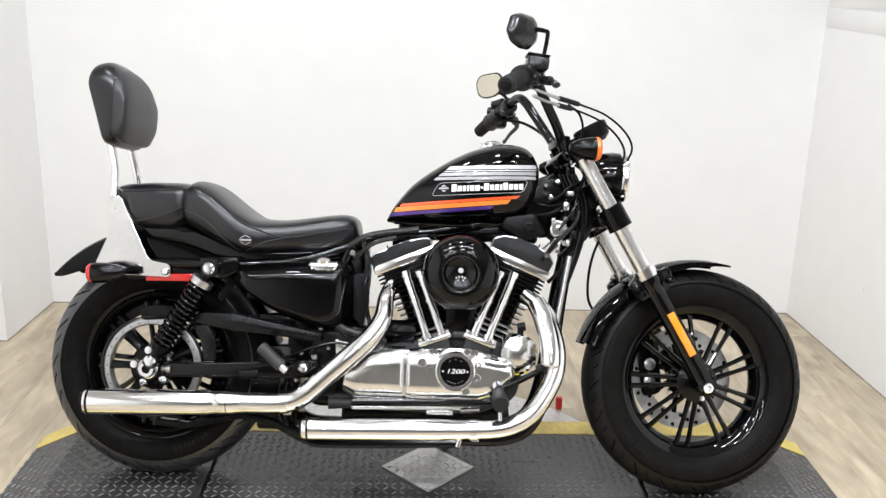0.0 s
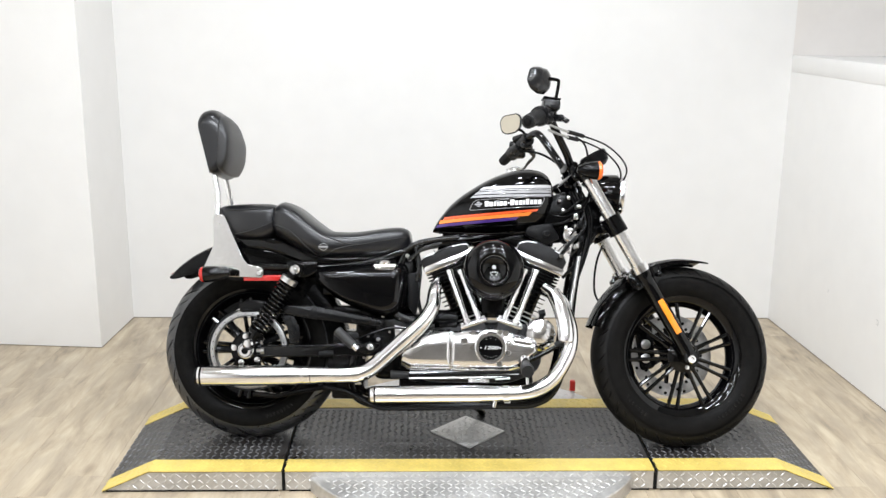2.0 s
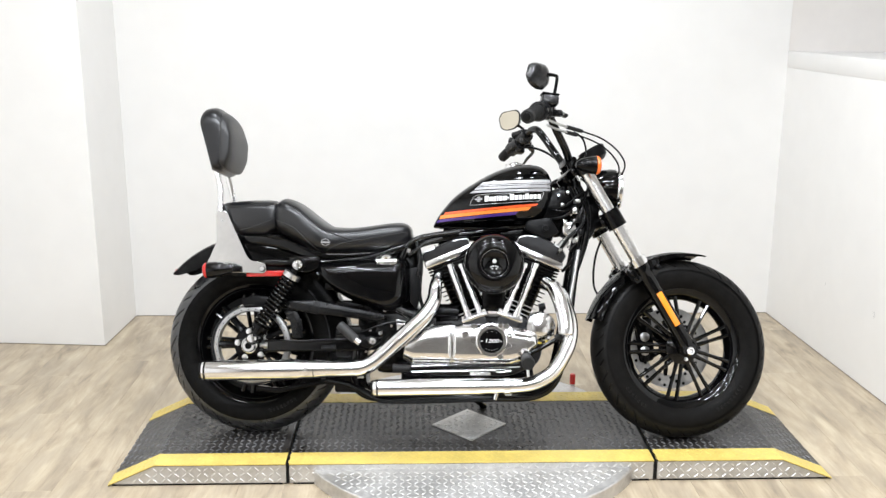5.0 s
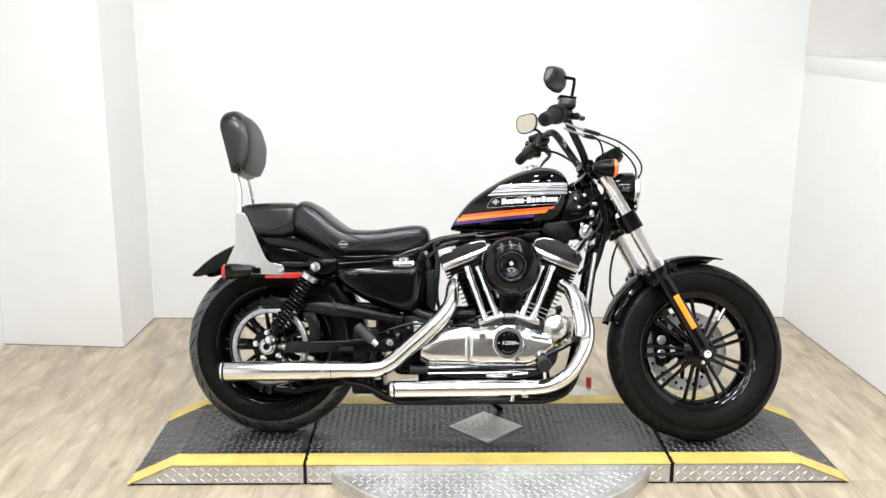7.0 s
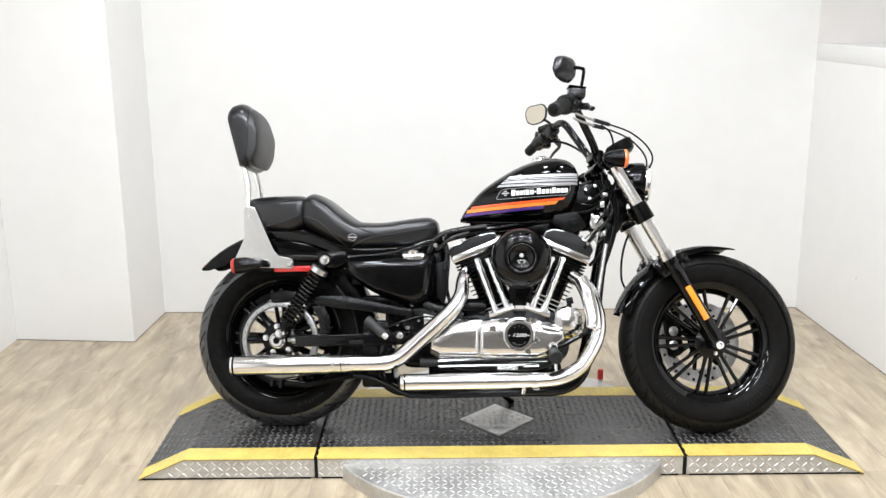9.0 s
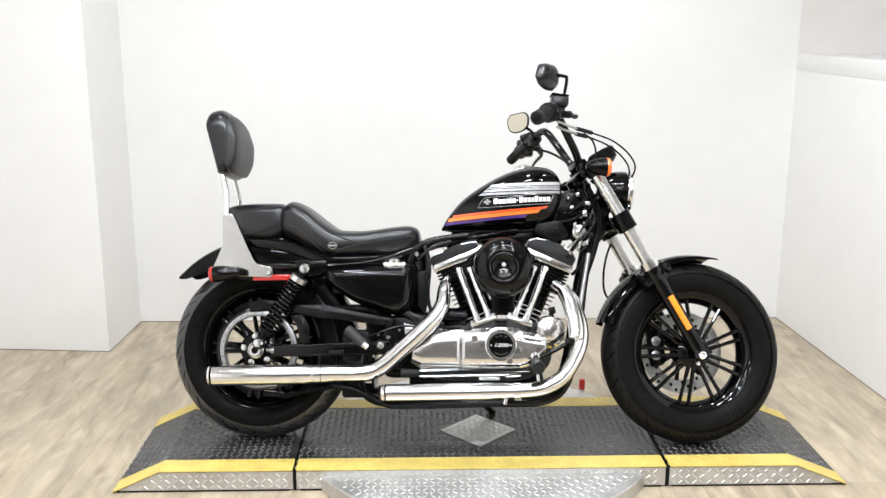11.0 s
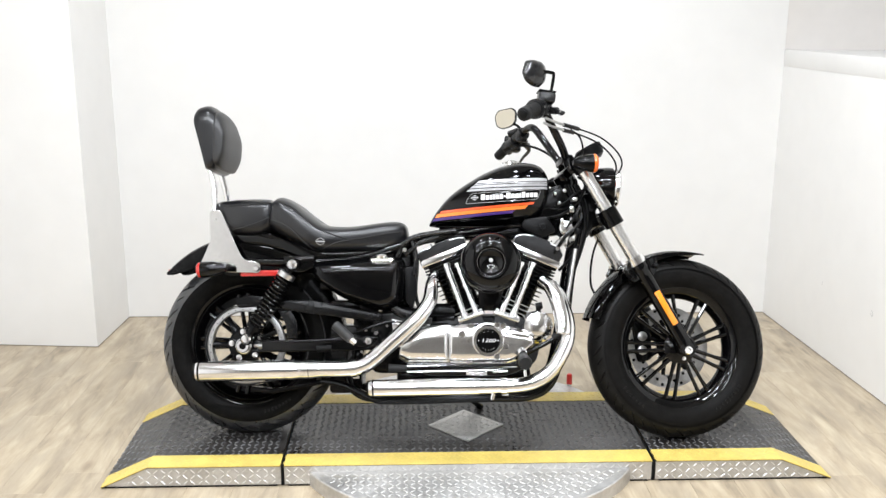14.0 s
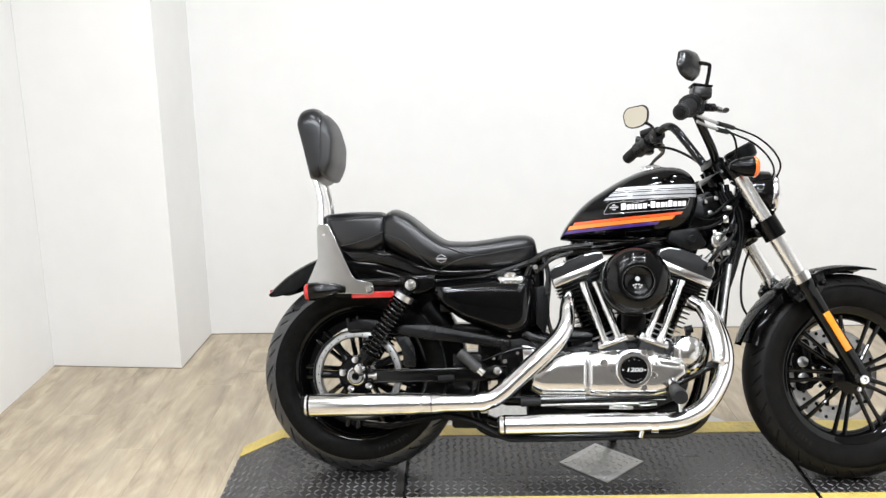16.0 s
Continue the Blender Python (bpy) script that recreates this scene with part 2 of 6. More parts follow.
def box(x0, x1, y0, y1, z0, z1, bevel=0.0, seg=2):
    bm = bmesh.new()
    bmesh.ops.create_cube(bm, size=1)
    bmesh.ops.transform(bm, matrix=Matrix.Translation(((x0 + x1) / 2, (y0 + y1) / 2, (z0 + z1) / 2)) @ Matrix.Diagonal((x1 - x0, y1 - y0, z1 - z0, 1)), verts=bm.verts)
    if bevel:
        bmesh.ops.bevel(bm, geom=bm.edges, offset=bevel, segments=seg, affect="EDGES", profile=0.5)
    return bm


def rounded(points, radius, seg=5):
    """A closed outline with its corners rounded."""
    out, n = [], len(points)
    for i in range(n):
        p, a, b = Vector(points[i]), Vector(points[i - 1]), Vector(points[(i + 1) % n])
        da, db = (a - p), (b - p)
        r = min(radius, da.length * 0.45, db.length * 0.45)
        s, e = p + da.normalized() * r, p + db.normalized() * r
        for j in range(seg + 1):
            t = j / seg
            out.append(s * (1 - t) ** 2 + p * 2 * t * (1 - t) + e * t * t)
    return out


def plate(points, v0, v1, bevel=0.0, seg=2):
    """A slab in the machine's side plane: outline of (forward, up), from v0 to v1 towards its right side."""
    bm = bmesh.new()
    a = [bm.verts.new((p[0], -v0, p[1])) for p in points]
    face = bm.faces.new(a)
    r = bmesh.ops.extrude_face_region(bm, geom=[face])
    bmesh.ops.translate(bm, vec=(0, v0 - v1, 0), verts=[g for g in r["geom"] if isinstance(g, bmesh.types.BMVert)])
    if bevel:
        rim = [e for e in bm.edges if abs(e.verts[0].co.y - e.verts[1].co.y) < 1e-6]
        bmesh.ops.bevel(bm, geom=rim, offset=bevel, segments=seg, affect="EDGES", profile=0.5, clamp_overlap=True)
    return bm


def dome(points, v0, v1, inset, flat=0.35, steps=8, ends=None):
    """A cover that swells out of the side plane: outline of (forward, up), from v0 to its crown at v1."""
    us, ws = [p[0] for p in points], [p[1] for p in points]
    c = ((min(us) + max(us)) / 2, (min(ws) + max(ws)) / 2)
    hu, hw = (max(us) - min(us)) / 2, (max(ws) - min(ws)) / 2
    mid = v0 + (v1 - v0) * flat
    rings = [[(p[0], v0, p[1]) for p in points]]
    for i in range(steps + 1):
        a = math.pi / 2 * i / steps
        d = inset * (1 - math.cos(a))
        rings.append([(c[0] + (p[0] - c[0]) * (1 - (d if ends is None else ends * (1 - math.cos(a))) / hu), mid + (v1 - mid) * math.sin(a), c[1] + (p[1] - c[1]) * (1 - d / hw)) for p in points])
    return loft(rings)


def smooth_path(points, per=6):
    """Points of a curve that glides through the given ones."""
    p = [Vector(q) for q in points]
    if len(p) < 3:
        return p
    p = [p[0] * 2 - p[1]] + p + [p[-1] * 2 - p[-2]]
    out = []
    for i in range(1, len(p) - 2):
        for j in range(per):
            t = j / per
            a, b, c, d = p[i - 1], p[i], p[i + 1], p[i + 2]
            out.append(0.5 * ((2 * b) + (c - a) * t + (2 * a - 5 * b + 4 * c - d) * t * t + (3 * b - a - 3 * c + d) * t ** 3))
    out.append(p[-2])
    return out


def tube(points, radius, seg=14, per=6, caps=True, smooth=True, flat=1.0):
    """A pipe along points of (forward, right, up); radius may be one number or one for each point."""
    pts = [Vector((u, -v, w)) for u, v, w in points]
    radii = list(radius) if isinstance(radius, (list, tuple)) else [radius] * len(pts)
    if smooth and len(pts) > 2:
        rr = smooth_path([(r, i, 0) for i, r in enumerate(radii)], per)
        pts, radii = smooth_path(pts, per), [max(q.x, 1e-4) for q in rr]
    bm = bmesh.new()
    rings, normal = [], None
    for i, p in enumerate(pts):
        d = (pts[min(i + 1, len(pts) - 1)] - pts[max(i - 1, 0)]).normalized()
        if normal is None:
            normal = d.orthogonal().normalized()
        normal = (normal - d * normal.dot(d)).normalized()
        other = d.cross(normal)
        rings.append([bm.verts.new(p + radii[i] * (math.cos(2 * math.pi * j / seg) * normal + flat * math.sin(2 * math.pi * j / seg) * other)) for j in range(seg)])
    for a, b in zip(rings, rings[1:]):
        for j in range(seg):
            bm.faces.new((a[j], a[(j + 1) % seg], b[(j + 1) % seg], b[j]))
    if caps:
        bm.faces.new(rings[0])
        bm.faces.new(rings[-1])
    return bm


def lathe(profile, centre, axis=(0, 1, 0), seg=32, closed=False):
    """A turned body. profile: (radius, distance along the axis); centre: (forward, right, up); axis in the same terms."""
    bm = bmesh.new()
    ax = Vector((axis[0], -axis[1], axis[2])).normalized()
    c = Vector((centre[0], -centre[1], centre[2]))
    a = ax.orthogonal().normalized()
    b = ax.cross(a)
    rings = []
    for r, h in profile:
        if r < 1e-5:
            rings.append([bm.verts.new(c + ax * h)])
        else:
            rings.append([bm.verts.new(c + ax * h + r * (math.cos(2 * math.pi * j / seg) * a + math.sin(2 * math.pi * j / seg) * b)) for j in range(seg)])
    pairs = list(zip(rings, rings[1:])) + ([(rings[-1], rings[0])] if closed else [])
    for p, q in pairs:
        for j in range(seg):
            f = [p[j % len(p)], p[(j + 1) % len(p)], q[(j + 1) % len(q)], q[j % len(q)]]
            f = list(dict.fromkeys(f))
            if len(f) > 2:
                bm.faces.new(f)
    if not closed:
        for r in (rings[0], rings[-1]):
            if len(r) > 2:
                bm.faces.new(r)
    return bm


def rod(a, b, r, seg=14, r2=None):
    return tube([a, b], [r, r if r2 is None else r2], seg, smooth=False)


def loft(rings, caps=True):
    """A skin over rings of (forward, right, up), all with as many points."""
    bm = bmesh.new()
    vs = [[bm.verts.new((u, -v, w)) for u, v, w in ring] for ring in rings]
    n = len(vs[0])
    for a, b in zip(vs, vs[1:]):
        for j in range(n):
            bm.faces.new((a[j], a[(j + 1) % n], b[(j + 1) % n], b[j]))
    if caps:
        bm.faces.new(vs[0])
        bm.faces.new(vs[-1])
    return bm


def superring(u, v0, w0, a, b, power=2.5, n=28, tilt=0.0):
    """A rounded-square ring across the machine at u, half as wide as a and half as high as b."""
    out = []
    for i in range(n):
        t = 2 * math.pi * i / n
        c, s = math.cos(t), math.sin(t)
        y = a * math.copysign(abs(c) ** (2 / power), c)
        z = b * math.copysign(abs(s) ** (2 / power), s)
        out.append((u + tilt * z, v0 + y, w0 + z))
    return out


# ---- the room ----
def wall(name, outline, z0, z1, label, mat=None):
    bm = bmesh.new()
    base = bm.faces.new([bm.verts.new((x, y, z0)) for x, y in outline])
    r = bmesh.ops.extrude_face_region(bm, geom=[base])
    bmesh.ops.translate(bm, vec=(0, 0, z1 - z0), verts=[g for g in r["geom"] if isinstance(g, bmesh.types.BMVert)])
    return tagged(mesh_object(name, bm, mat or WALL), label, "wall", kind="structure")


NORTH, SOUTH, WEST, EAST, OUTER = 4.24, -7.5, -2.16, 1.735, 4.2
LEAN = 0.0407                                                     # how far the half wall draws away for each metre
foot = lambda y, off=0.0: (EAST + off + LEAN * (NORTH - y), y)
wall("wall_north", [(-2.4, NORTH), (EAST, NORTH), (EAST, NORTH + 0.15), (-2.4, NORTH + 0.15)], 0, CEIL, "plain white painted back wall of the photo bay")
wall("wall_north_upper", [(EAST, NORTH + 0.003), (OUTER + 0.15, NORTH + 0.003), (OUTER + 0.15, NORTH + 0.15), (EAST, NORTH + 0.15)], 1.352, CEIL, "greige painted upper wall behind the ledge", GREIGE)
wall("wall_column", [(WEST, 3.835), (-1.58, 3.783), (-1.56, NORTH), (WEST, NORTH)], 0, CEIL, "white painted square column standing out from the wall")
wall("wall_west", [(WEST - 0.03, SOUTH), (WEST, NORTH), (WEST - 0.25, NORTH), (WEST - 0.25, SOUTH)], 0, CEIL, "plain white painted side wall")
east = wall("wall_east", [foot(NORTH), foot(SOUTH), (OUTER, SOUTH), (OUTER, NORTH)], 0, 1.352, "white half-height side wall with a deep flat ledge on top")
trim = tagged(mesh_object("trim", box(EAST - 0.002, EAST + 0.022, SOUTH, NORTH - 0.002, 1.275, 1.356, 0.0015), WALL), "white painted trim board capping the half wall", "trim", kind="structure")
trim.matrix_world = Matrix.Translation((EAST, NORTH, 0)) @ Matrix.Rotation(math.atan(LEAN), 4, "Z") @ Matrix.Translation((-EAST, -NORTH, 0))
wall("wall_east_outer", [(OUTER, NORTH), (OUTER, SOUTH), (OUTER + 0.15, SOUTH), (OUTER + 0.15, NORTH)], 0, CEIL, "greige painted outer wall beyond the ledge", GREIGE)
# a strip coloured dark for the shadow gap at the half wall's foot
gap = tagged(mesh_object("floor_gap", box(EAST - 0.0025, EAST + 0.01, SOUTH, NORTH, 0.0, 0.003), JOINT_DARK), "dark narrow strip for the shadow gap at the half wall's foot", "trim", kind="structure")
gap.matrix_world = trim.matrix_world.copy()


def floor_gap(a, b):
    """A thin strip, coloured for the dirt and shade between the floor and a wall's foot, from a to b."""
    run = Vector((b[0] - a[0], b[1] - a[1]))
    ob = tagged(mesh_object("floor_gap", box(0.0, run.length, -0.01, 0.0025, 0.0, 0.003), JOINT_DARK), "dark narrow strip for dirt and shade between floor and wall", "trim", kind="structure")
    ob.matrix_world = Matrix.Translation((a[0], a[1], 0)) @ Matrix.Rotation(math.atan2(run.y, run.x), 4, "Z")


floor_gap((EAST, NORTH), (-1.56, NORTH))
floor_gap((-1.56, NORTH), (-1.58, 3.783))
floor_gap((-1.58, 3.783), (WEST, 3.835))
for at_y, at_z, r, turn in ((3.182, 0.327, 0.011, 40), (3.182, 0.327, 0.006, 200), (3.626, 0.334, 0.007, 110)):
    arc_pts = [(0.0, r * math.cos(radians(turn + 26 * k)), r * math.sin(radians(turn + 26 * k)) * 1.2) for k in range(9)]
    scuff = mesh_object("scuff", tube([(x, -y, z) for x, y, z in arc_pts], 0.0016, 6), SCUFF)
    scuff.parent = east
    scuff.matrix_world = Matrix.Translation((foot(at_y)[0] + 0.001, at_y, at_z))
# added wall out of view: closes the room and shapes the reflections
wall("wall_south", [(-2.4, SOUTH), (OUTER + 0.15, SOUTH), (OUTER + 0.15, SOUTH - 0.15), (-2.4, SOUTH - 0.15)], 0, CEIL, "plain taupe closing wall, out of view", FAR_WALL)
tagged(mesh_object("ceiling", box(-2.4, OUTER + 0.15, SOUTH - 0.15, NORTH + 0.15, CEIL, CEIL + 0.12), CEILING), "plain pale grey ceiling, out of view", "ceiling", kind="structure")
floor = tagged(mesh_object("floor", box(-2.4, 2.6, SOUTH - 0.15, NORTH + 0.15, -0.12, -0.004), JOINT), "pale oak wood-look plank floor", "floor", kind="structure")


# ---- the turntable platform ----
DECK_Z, FRONT, BACK = 0.075, 2.385, 2.985
CX, CY = 0.078, 2.685


def lugs(name, spots, size, mat, parent, height=0.0016):
    """Raised lens-shaped treads, in one mesh. spots: matrices of the places they stand on."""
    verts, faces = [], []
    for m in spots:
        i = len(verts)
        for x, y, z in ((-1, 0, 0), (-0.5, -0.25, 0), (0.5, -0.25, 0), (1, 0, 0), (0.5, 0.25, 0), (-0.5, 0.25, 0), (-0.5, 0, 1), (0.5, 0, 1)):
            verts.append(m @ Vector((x * size / 2, y * size / 2 * 0.9, z * height)))
        faces += [(i, i + 1, i + 6), (i + 1, i + 2, i + 7, i + 6), (i + 2, i + 3, i + 7), (i + 3, i + 4, i + 7), (i + 4, i + 5, i + 6, i + 7), (i + 5, i, i + 6)]
    me = bpy.data.meshes.new(name)
    me.from_pydata(verts, [], faces)
    me.materials.append(mat)
    ob = new(name, me)
    ob.parent = parent
    return tagged(ob, kind="stuff")


def lug_grid(x0, x1, y0, y1, step, base, keep=None):
    """Places of the treads on a plate, turned by turns one way and the other."""
    out = []
    nx, ny = int((x1 - x0) / step), int((y1 - y0) / step)
    for i in range(nx + 1):
        for j in range(ny + 1):
            x, y = x0 + i * step + 0.004, y0 + j * step + 0.004
            if x > x1 - 0.008 or y > y1 - 0.008 or (keep and not keep(x, y)):
                continue
            out.append(base(x, y) @ Matrix.Rotation(radians(45 if (i + j) % 2 else -45), 4, "Z"))
    return out


def quad_slab(corners, thick):
    """A slab whose top has these corners."""
    bm = bmesh.new()
    top = [bm.verts.new(c) for c in corners]
    low = [bm.verts.new((c[0], c[1], c[2] - thick)) for c in corners]
    bm.faces.new(top)
    bm.faces.new(low[::-1])
    for i in range(len(top)):
        j = (i + 1) % len(top)
        bm.faces.new((top[i], low[i], low[j], top[j]))
    return bm


def platform():
    base = thing("turntable_platform", pose(0, 0, 0), "low black tread-plate turntable platform with yellow edges and bare metal skirts", "platform")
    flat = lambda x, y: Matrix.Translation((x, y, DECK_Z))
    for name, x0, x1, brk, end in (("rear_ramp", -0.551, None, -0.985, -1.14), ("deck", -0.539, 0.684, None, None), ("front_ramp", 0.698, None, 1.122, 1.295)):
        if brk is None:
            slab = part(name, quad_slab([(x0, FRONT, DECK_Z), (x1, FRONT, DECK_Z), (x1, BACK, DECK_Z), (x0, BACK, DECK_Z)], 0.004), DECK, base, "black worn tread plate")
            spans = [(x0, x1, flat)]
        else:
            bm = quad_slab([(x0, FRONT, DECK_Z), (brk, FRONT, DECK_Z), (brk, BACK, DECK_Z), (x0, BACK, DECK_Z)], 0.004)
            bm = join(bm, quad_slab([(brk, FRONT, DECK_Z), (end, FRONT, 0.005), (end, BACK, 0.005), (brk, BACK, DECK_Z)], 0.004))
            slab = part(name, bm, DECK, base, "black worn tread plate sloping to the floor")
            slope = math.atan2(DECK_Z - 0.005, abs(end - brk))
            turn = Matrix.Rotation(slope if end > brk else -slope, 4, "Y")
            ramp = lambda x, y, brk=brk, end=end, turn=turn: Matrix.Translation((x, y, DECK_Z - (DECK_Z - 0.005) * (x - brk) / (end - brk))) @ turn
            spans = [(min(x0, brk), max(x0, brk), flat), (min(brk, end), max(brk, end), ramp)]
        for a, b, at in spans:
            lugs("tread_pattern", lug_grid(a, b, FRONT + 0.085, BACK - 0.085, 0.0235, at, lambda x, y: abs(x - CX) + abs(y - CY) > 0.146), 0.0215, LUG, slab, 0.0028)
            lugs("edge_pattern", lug_grid(a, b, FRONT + 0.002, FRONT + 0.083, 0.0225, lambda x, y, at=at: at(x, y) @ Matrix.Translation((0, 0, 0.0015)), None)
                 + lug_grid(a, b, BACK - 0.083, BACK - 0.002, 0.0225, lambda x, y, at=at: at(x, y) @ Matrix.Translation((0, 0, 0.0015))), 0.026, YELLOW, slab, 0.0014)
            za, zb = at(a, 0).translation.z + 0.0018, at(b, 0).translation.z + 0.0018
            for y0, y1 in ((FRONT - 0.002, FRONT + 0.083), (BACK - 0.083, BACK + 0.002)):
                part("yellow_stripe", quad_slab([(a, y0, za), (b, y0, zb), (b, y1, zb), (a, y1, za)], 0.0035), YELLOW, slab, "yellow painted edge")
        # bare metal skirts along the two long sides
        for y, side in ((FRONT + 0.004, -1), (BACK - 0.004, 1)):
            if brk is None:
                out = [(x0, 0.006), (x1, 0.006), (x1, DECK_Z - 0.004), (x0, DECK_Z - 0.004)]
            else:
                out = [(x0, 0.006), (end + (0.012 if end < x0 else -0.012), 0.006), (brk, DECK_Z - 0.004), (x0, DECK_Z - 0.004)]
            bm = bmesh.new()
            f = bm.faces.new([bm.verts.new((x, y, z)) for x, z in out])
            r = bmesh.ops.extrude_face_region(bm, geom=[f])
            bmesh.ops.translate(bm, vec=(0, -side * 0.004, 0), verts=[g for g in r["geom"] if isinstance(g, bmesh.types.BMVert)])
            skirt = part("skirt", bm, PLATE, slab, "bare aluminium tread plate skirt")
            spots = []
            xs = sorted((x0, x1 if brk is None else end))
            for i in range(int((xs[1] - xs[0]) / 0.024)):
                for j in range(3):
                    x, z = xs[0] + 0.012 + i * 0.024, 0.0155 + j * 0.0205
                    lim = DECK_Z - 0.012 if brk is None or abs(x - x0) < abs(brk - x0) else (DECK_Z - 0.004) * (end - x) / (end - brk) - 0.012
                    if z < lim:
                        spots.append(Matrix.Translation((x, y, z)) @ Matrix.Rotation(radians(90 if side < 0 else -90), 4, "X") @ Matrix.Rotation(radians(42 if (i + j) % 2 else -42), 4, "Z"))
            # dark strip added along the foot, standing for the shadow gap under the skirt
            part("base_strip", box(min(xs) + 0.012, max(xs) - 0.012, min(y, y - side * 0.016), max(y, y - side * 0.016), 0.0, 0.008), SHADOW_GAP, slab, "black strip for the shadow gap under the skirt")
            lugs("skirt_pattern", spots, 0.0215, PLATE_LUG, skirt, 0.0024)
    for a, b in ((-0.5495, -0.5405), (0.6855, 0.6965)):
        part("seal", box(a, b, FRONT + 0.006, BACK - 0.006, 0.002, 0.066), SHADOW_GAP, base, "black seal between the plates")
    # the silver square set cornerwise into the middle
    r = 0.136
    inset = part("centre_plate", quad_slab([(CX - r, CY, DECK_Z + 0.004), (CX, CY - r, DECK_Z + 0.004), (CX + r, CY, DECK_Z + 0.004), (CX, CY + r, DECK_Z + 0.004)], 0.004), PLATE, base, "bare metal square plate set cornerwise")
    lugs("tread_pattern", lug_grid(CX - r, CX + r, CY - r, CY + r, 0.021, lambda x, y: Matrix.Translation((x, y, DECK_Z + 0.004)), lambda x, y: abs(x - CX) + abs(y - CY) < r - 0.012), 0.024, PLATE_LUG, inset)
    for dx, dy in ((-0.115, 0), (0.115, 0), (0, -0.115), (0, 0.115)):
        part("rivet", moved(lathe([(0.005, 0), (0.0045, 0.0015), (0, 0.002)], (0, 0, 0), (0, 0, 1), 12), Matrix.Translation((CX + dx, CY + dy, DECK_Z + 0.0042))), STEEL, inset)
    return base


platform()


def turntable():
    base = thing("turntable_disc", pose(CX, CY + 0.012, 0), "round bare aluminium tread-plate disc under the platform", "turntable")
    rim = part("disc", lathe([(0.617, 0.0), (0.617, 0.046), (0.614, 0.05)], (0, 0, 0), (0, 0, 1), 96), PLATE, base)
    hidden = lambda x, y: x * x + y * y < 0.594 ** 2 and not (FRONT - CY - 0.017 < y < BACK - CY - 0.007)
    lugs("tread_pattern", lug_grid(-0.62, 0.62, -0.62, 0.62, 0.0235, lambda x, y: Matrix.Translation((x, y, 0.05)), hidden), 0.0235, PLATE_LUG, rim, 0.0017)
    return base


turntable()

pin = thing("locking_pin", pose(0.527, 3.122, 0.05), "red plastic capped steel pin standing beside the turntable disc", "pin")
part("cap", lathe([(0.0115, 0.008), (0.0115, 0.044), (0.0095, 0.049), (0, 0.05)], (0, 0, 0), (0, 0, 1), 20), RED_PLASTIC, pin, "red plastic cap")
part("shank", lathe([(0.009, -0.05), (0.009, 0.009)], (0, 0, 0), (0, 0, 1), 16), STEEL, pin, "steel shank")


# ---- the motorcycle ----
# Its own axes: forward, right and up from the ground point under the rear axle.
BIKE = pose(-0.6863, 2.6501, 0.0778, -15.6, 0, -3.25)
bike = thing("motorcycle", BIKE, "black and chrome cruiser motorcycle leaning on its stand on the platform", "motorcycle")
WB, R, RAKE = 1.5, 0.3135, radians(30.3)
HEAD = Vector((1.632, 0, 0))
AXIS = Vector((-math.sin(RAKE), 0, math.cos(RAKE)))
STEER = Matrix.Translation(HEAD) @ Matrix.Rotation(radians(8), 4, AXIS) @ Matrix.Translation(-HEAD)


def bp(name, bm, mat, label="", parent=None, angle=35, kind=""):
    return part(name, bm, mat, parent or bike, label, angle, kind)


def sp(name, bm, mat, label="", parent=None, angle=35):
    """A part that turns with the front fork."""
    return part(name, moved(bm, STEER), mat, parent or bike, label, angle)


# -- wheels --
def tyre_body(half, r, rim):
    s = half / 0.066
    prof = [(rim, 0.044 * s), (rim + 0.006, 0.05 * s), (rim + 0.018, 0.059 * s), (rim + 0.034, 0.0648 * s), (r - 0.053, 0.0655 * s), (r - 0.042, 0.0635 * s), (r - 0.034, 0.0575 * s),
            (r - 0.025, 0.05 * s), (r - 0.016, 0.0395 * s), (r - 0.009, 0.024 * s), (r - 0.006, 0)]
    return prof + [(a, -b) for a, b in prof[-2::-1]]


def tread_skin(half, r, centre, count, skew, deep, wide=0.09, inner=0.1):
    """The crowned tread with its slanted grooves cut in: the mesh columns run along them."""
    cols = [0.0, 0.012, wide, wide + 0.012, 0.3, 0.45, 0.462, 0.45 + wide * 0.8, 0.462 + wide * 0.8, 0.75]
    m = 37
    bm = bmesh.new()
    rows = []
    for i in range(count * len(cols)):
        k = i % len(cols)
        a0 = 2 * math.pi * (i // len(cols) + cols[k]) / count
        row = []
        for j in range(m):
            h = -1 + 2 * j / (m - 1)
            a = a0 - radians(skew) * abs(h) ** 1.5
            y = half * math.sin(h * 1.35) / math.sin(1.35)
            rr = r - deep * (1 - math.cos(h * 1.35)) / (1 - math.cos(1.35))
            cut = (inner < abs(h) < 0.87 and k in (1, 2)) or (0.56 < abs(h) < 0.8 and k in (6, 7))
            g = 0.0008 - (0.0055 if cut else 0)
            rr += g * math.cos(h * 1.35)
            y += g * math.sin(h * 1.35)
            row.append(bm.verts.new((centre[0] + rr * math.cos(a), -(centre[1] + y), centre[2] + rr * math.sin(a))))
        rows.append(row)
    n = len(rows)
    for i in range(n):
        p, q = rows[i], rows[(i + 1) % n]
        for j in range(m - 1):
            bm.faces.new((p[j], p[j + 1], q[j + 1], q[j]))
    return bm


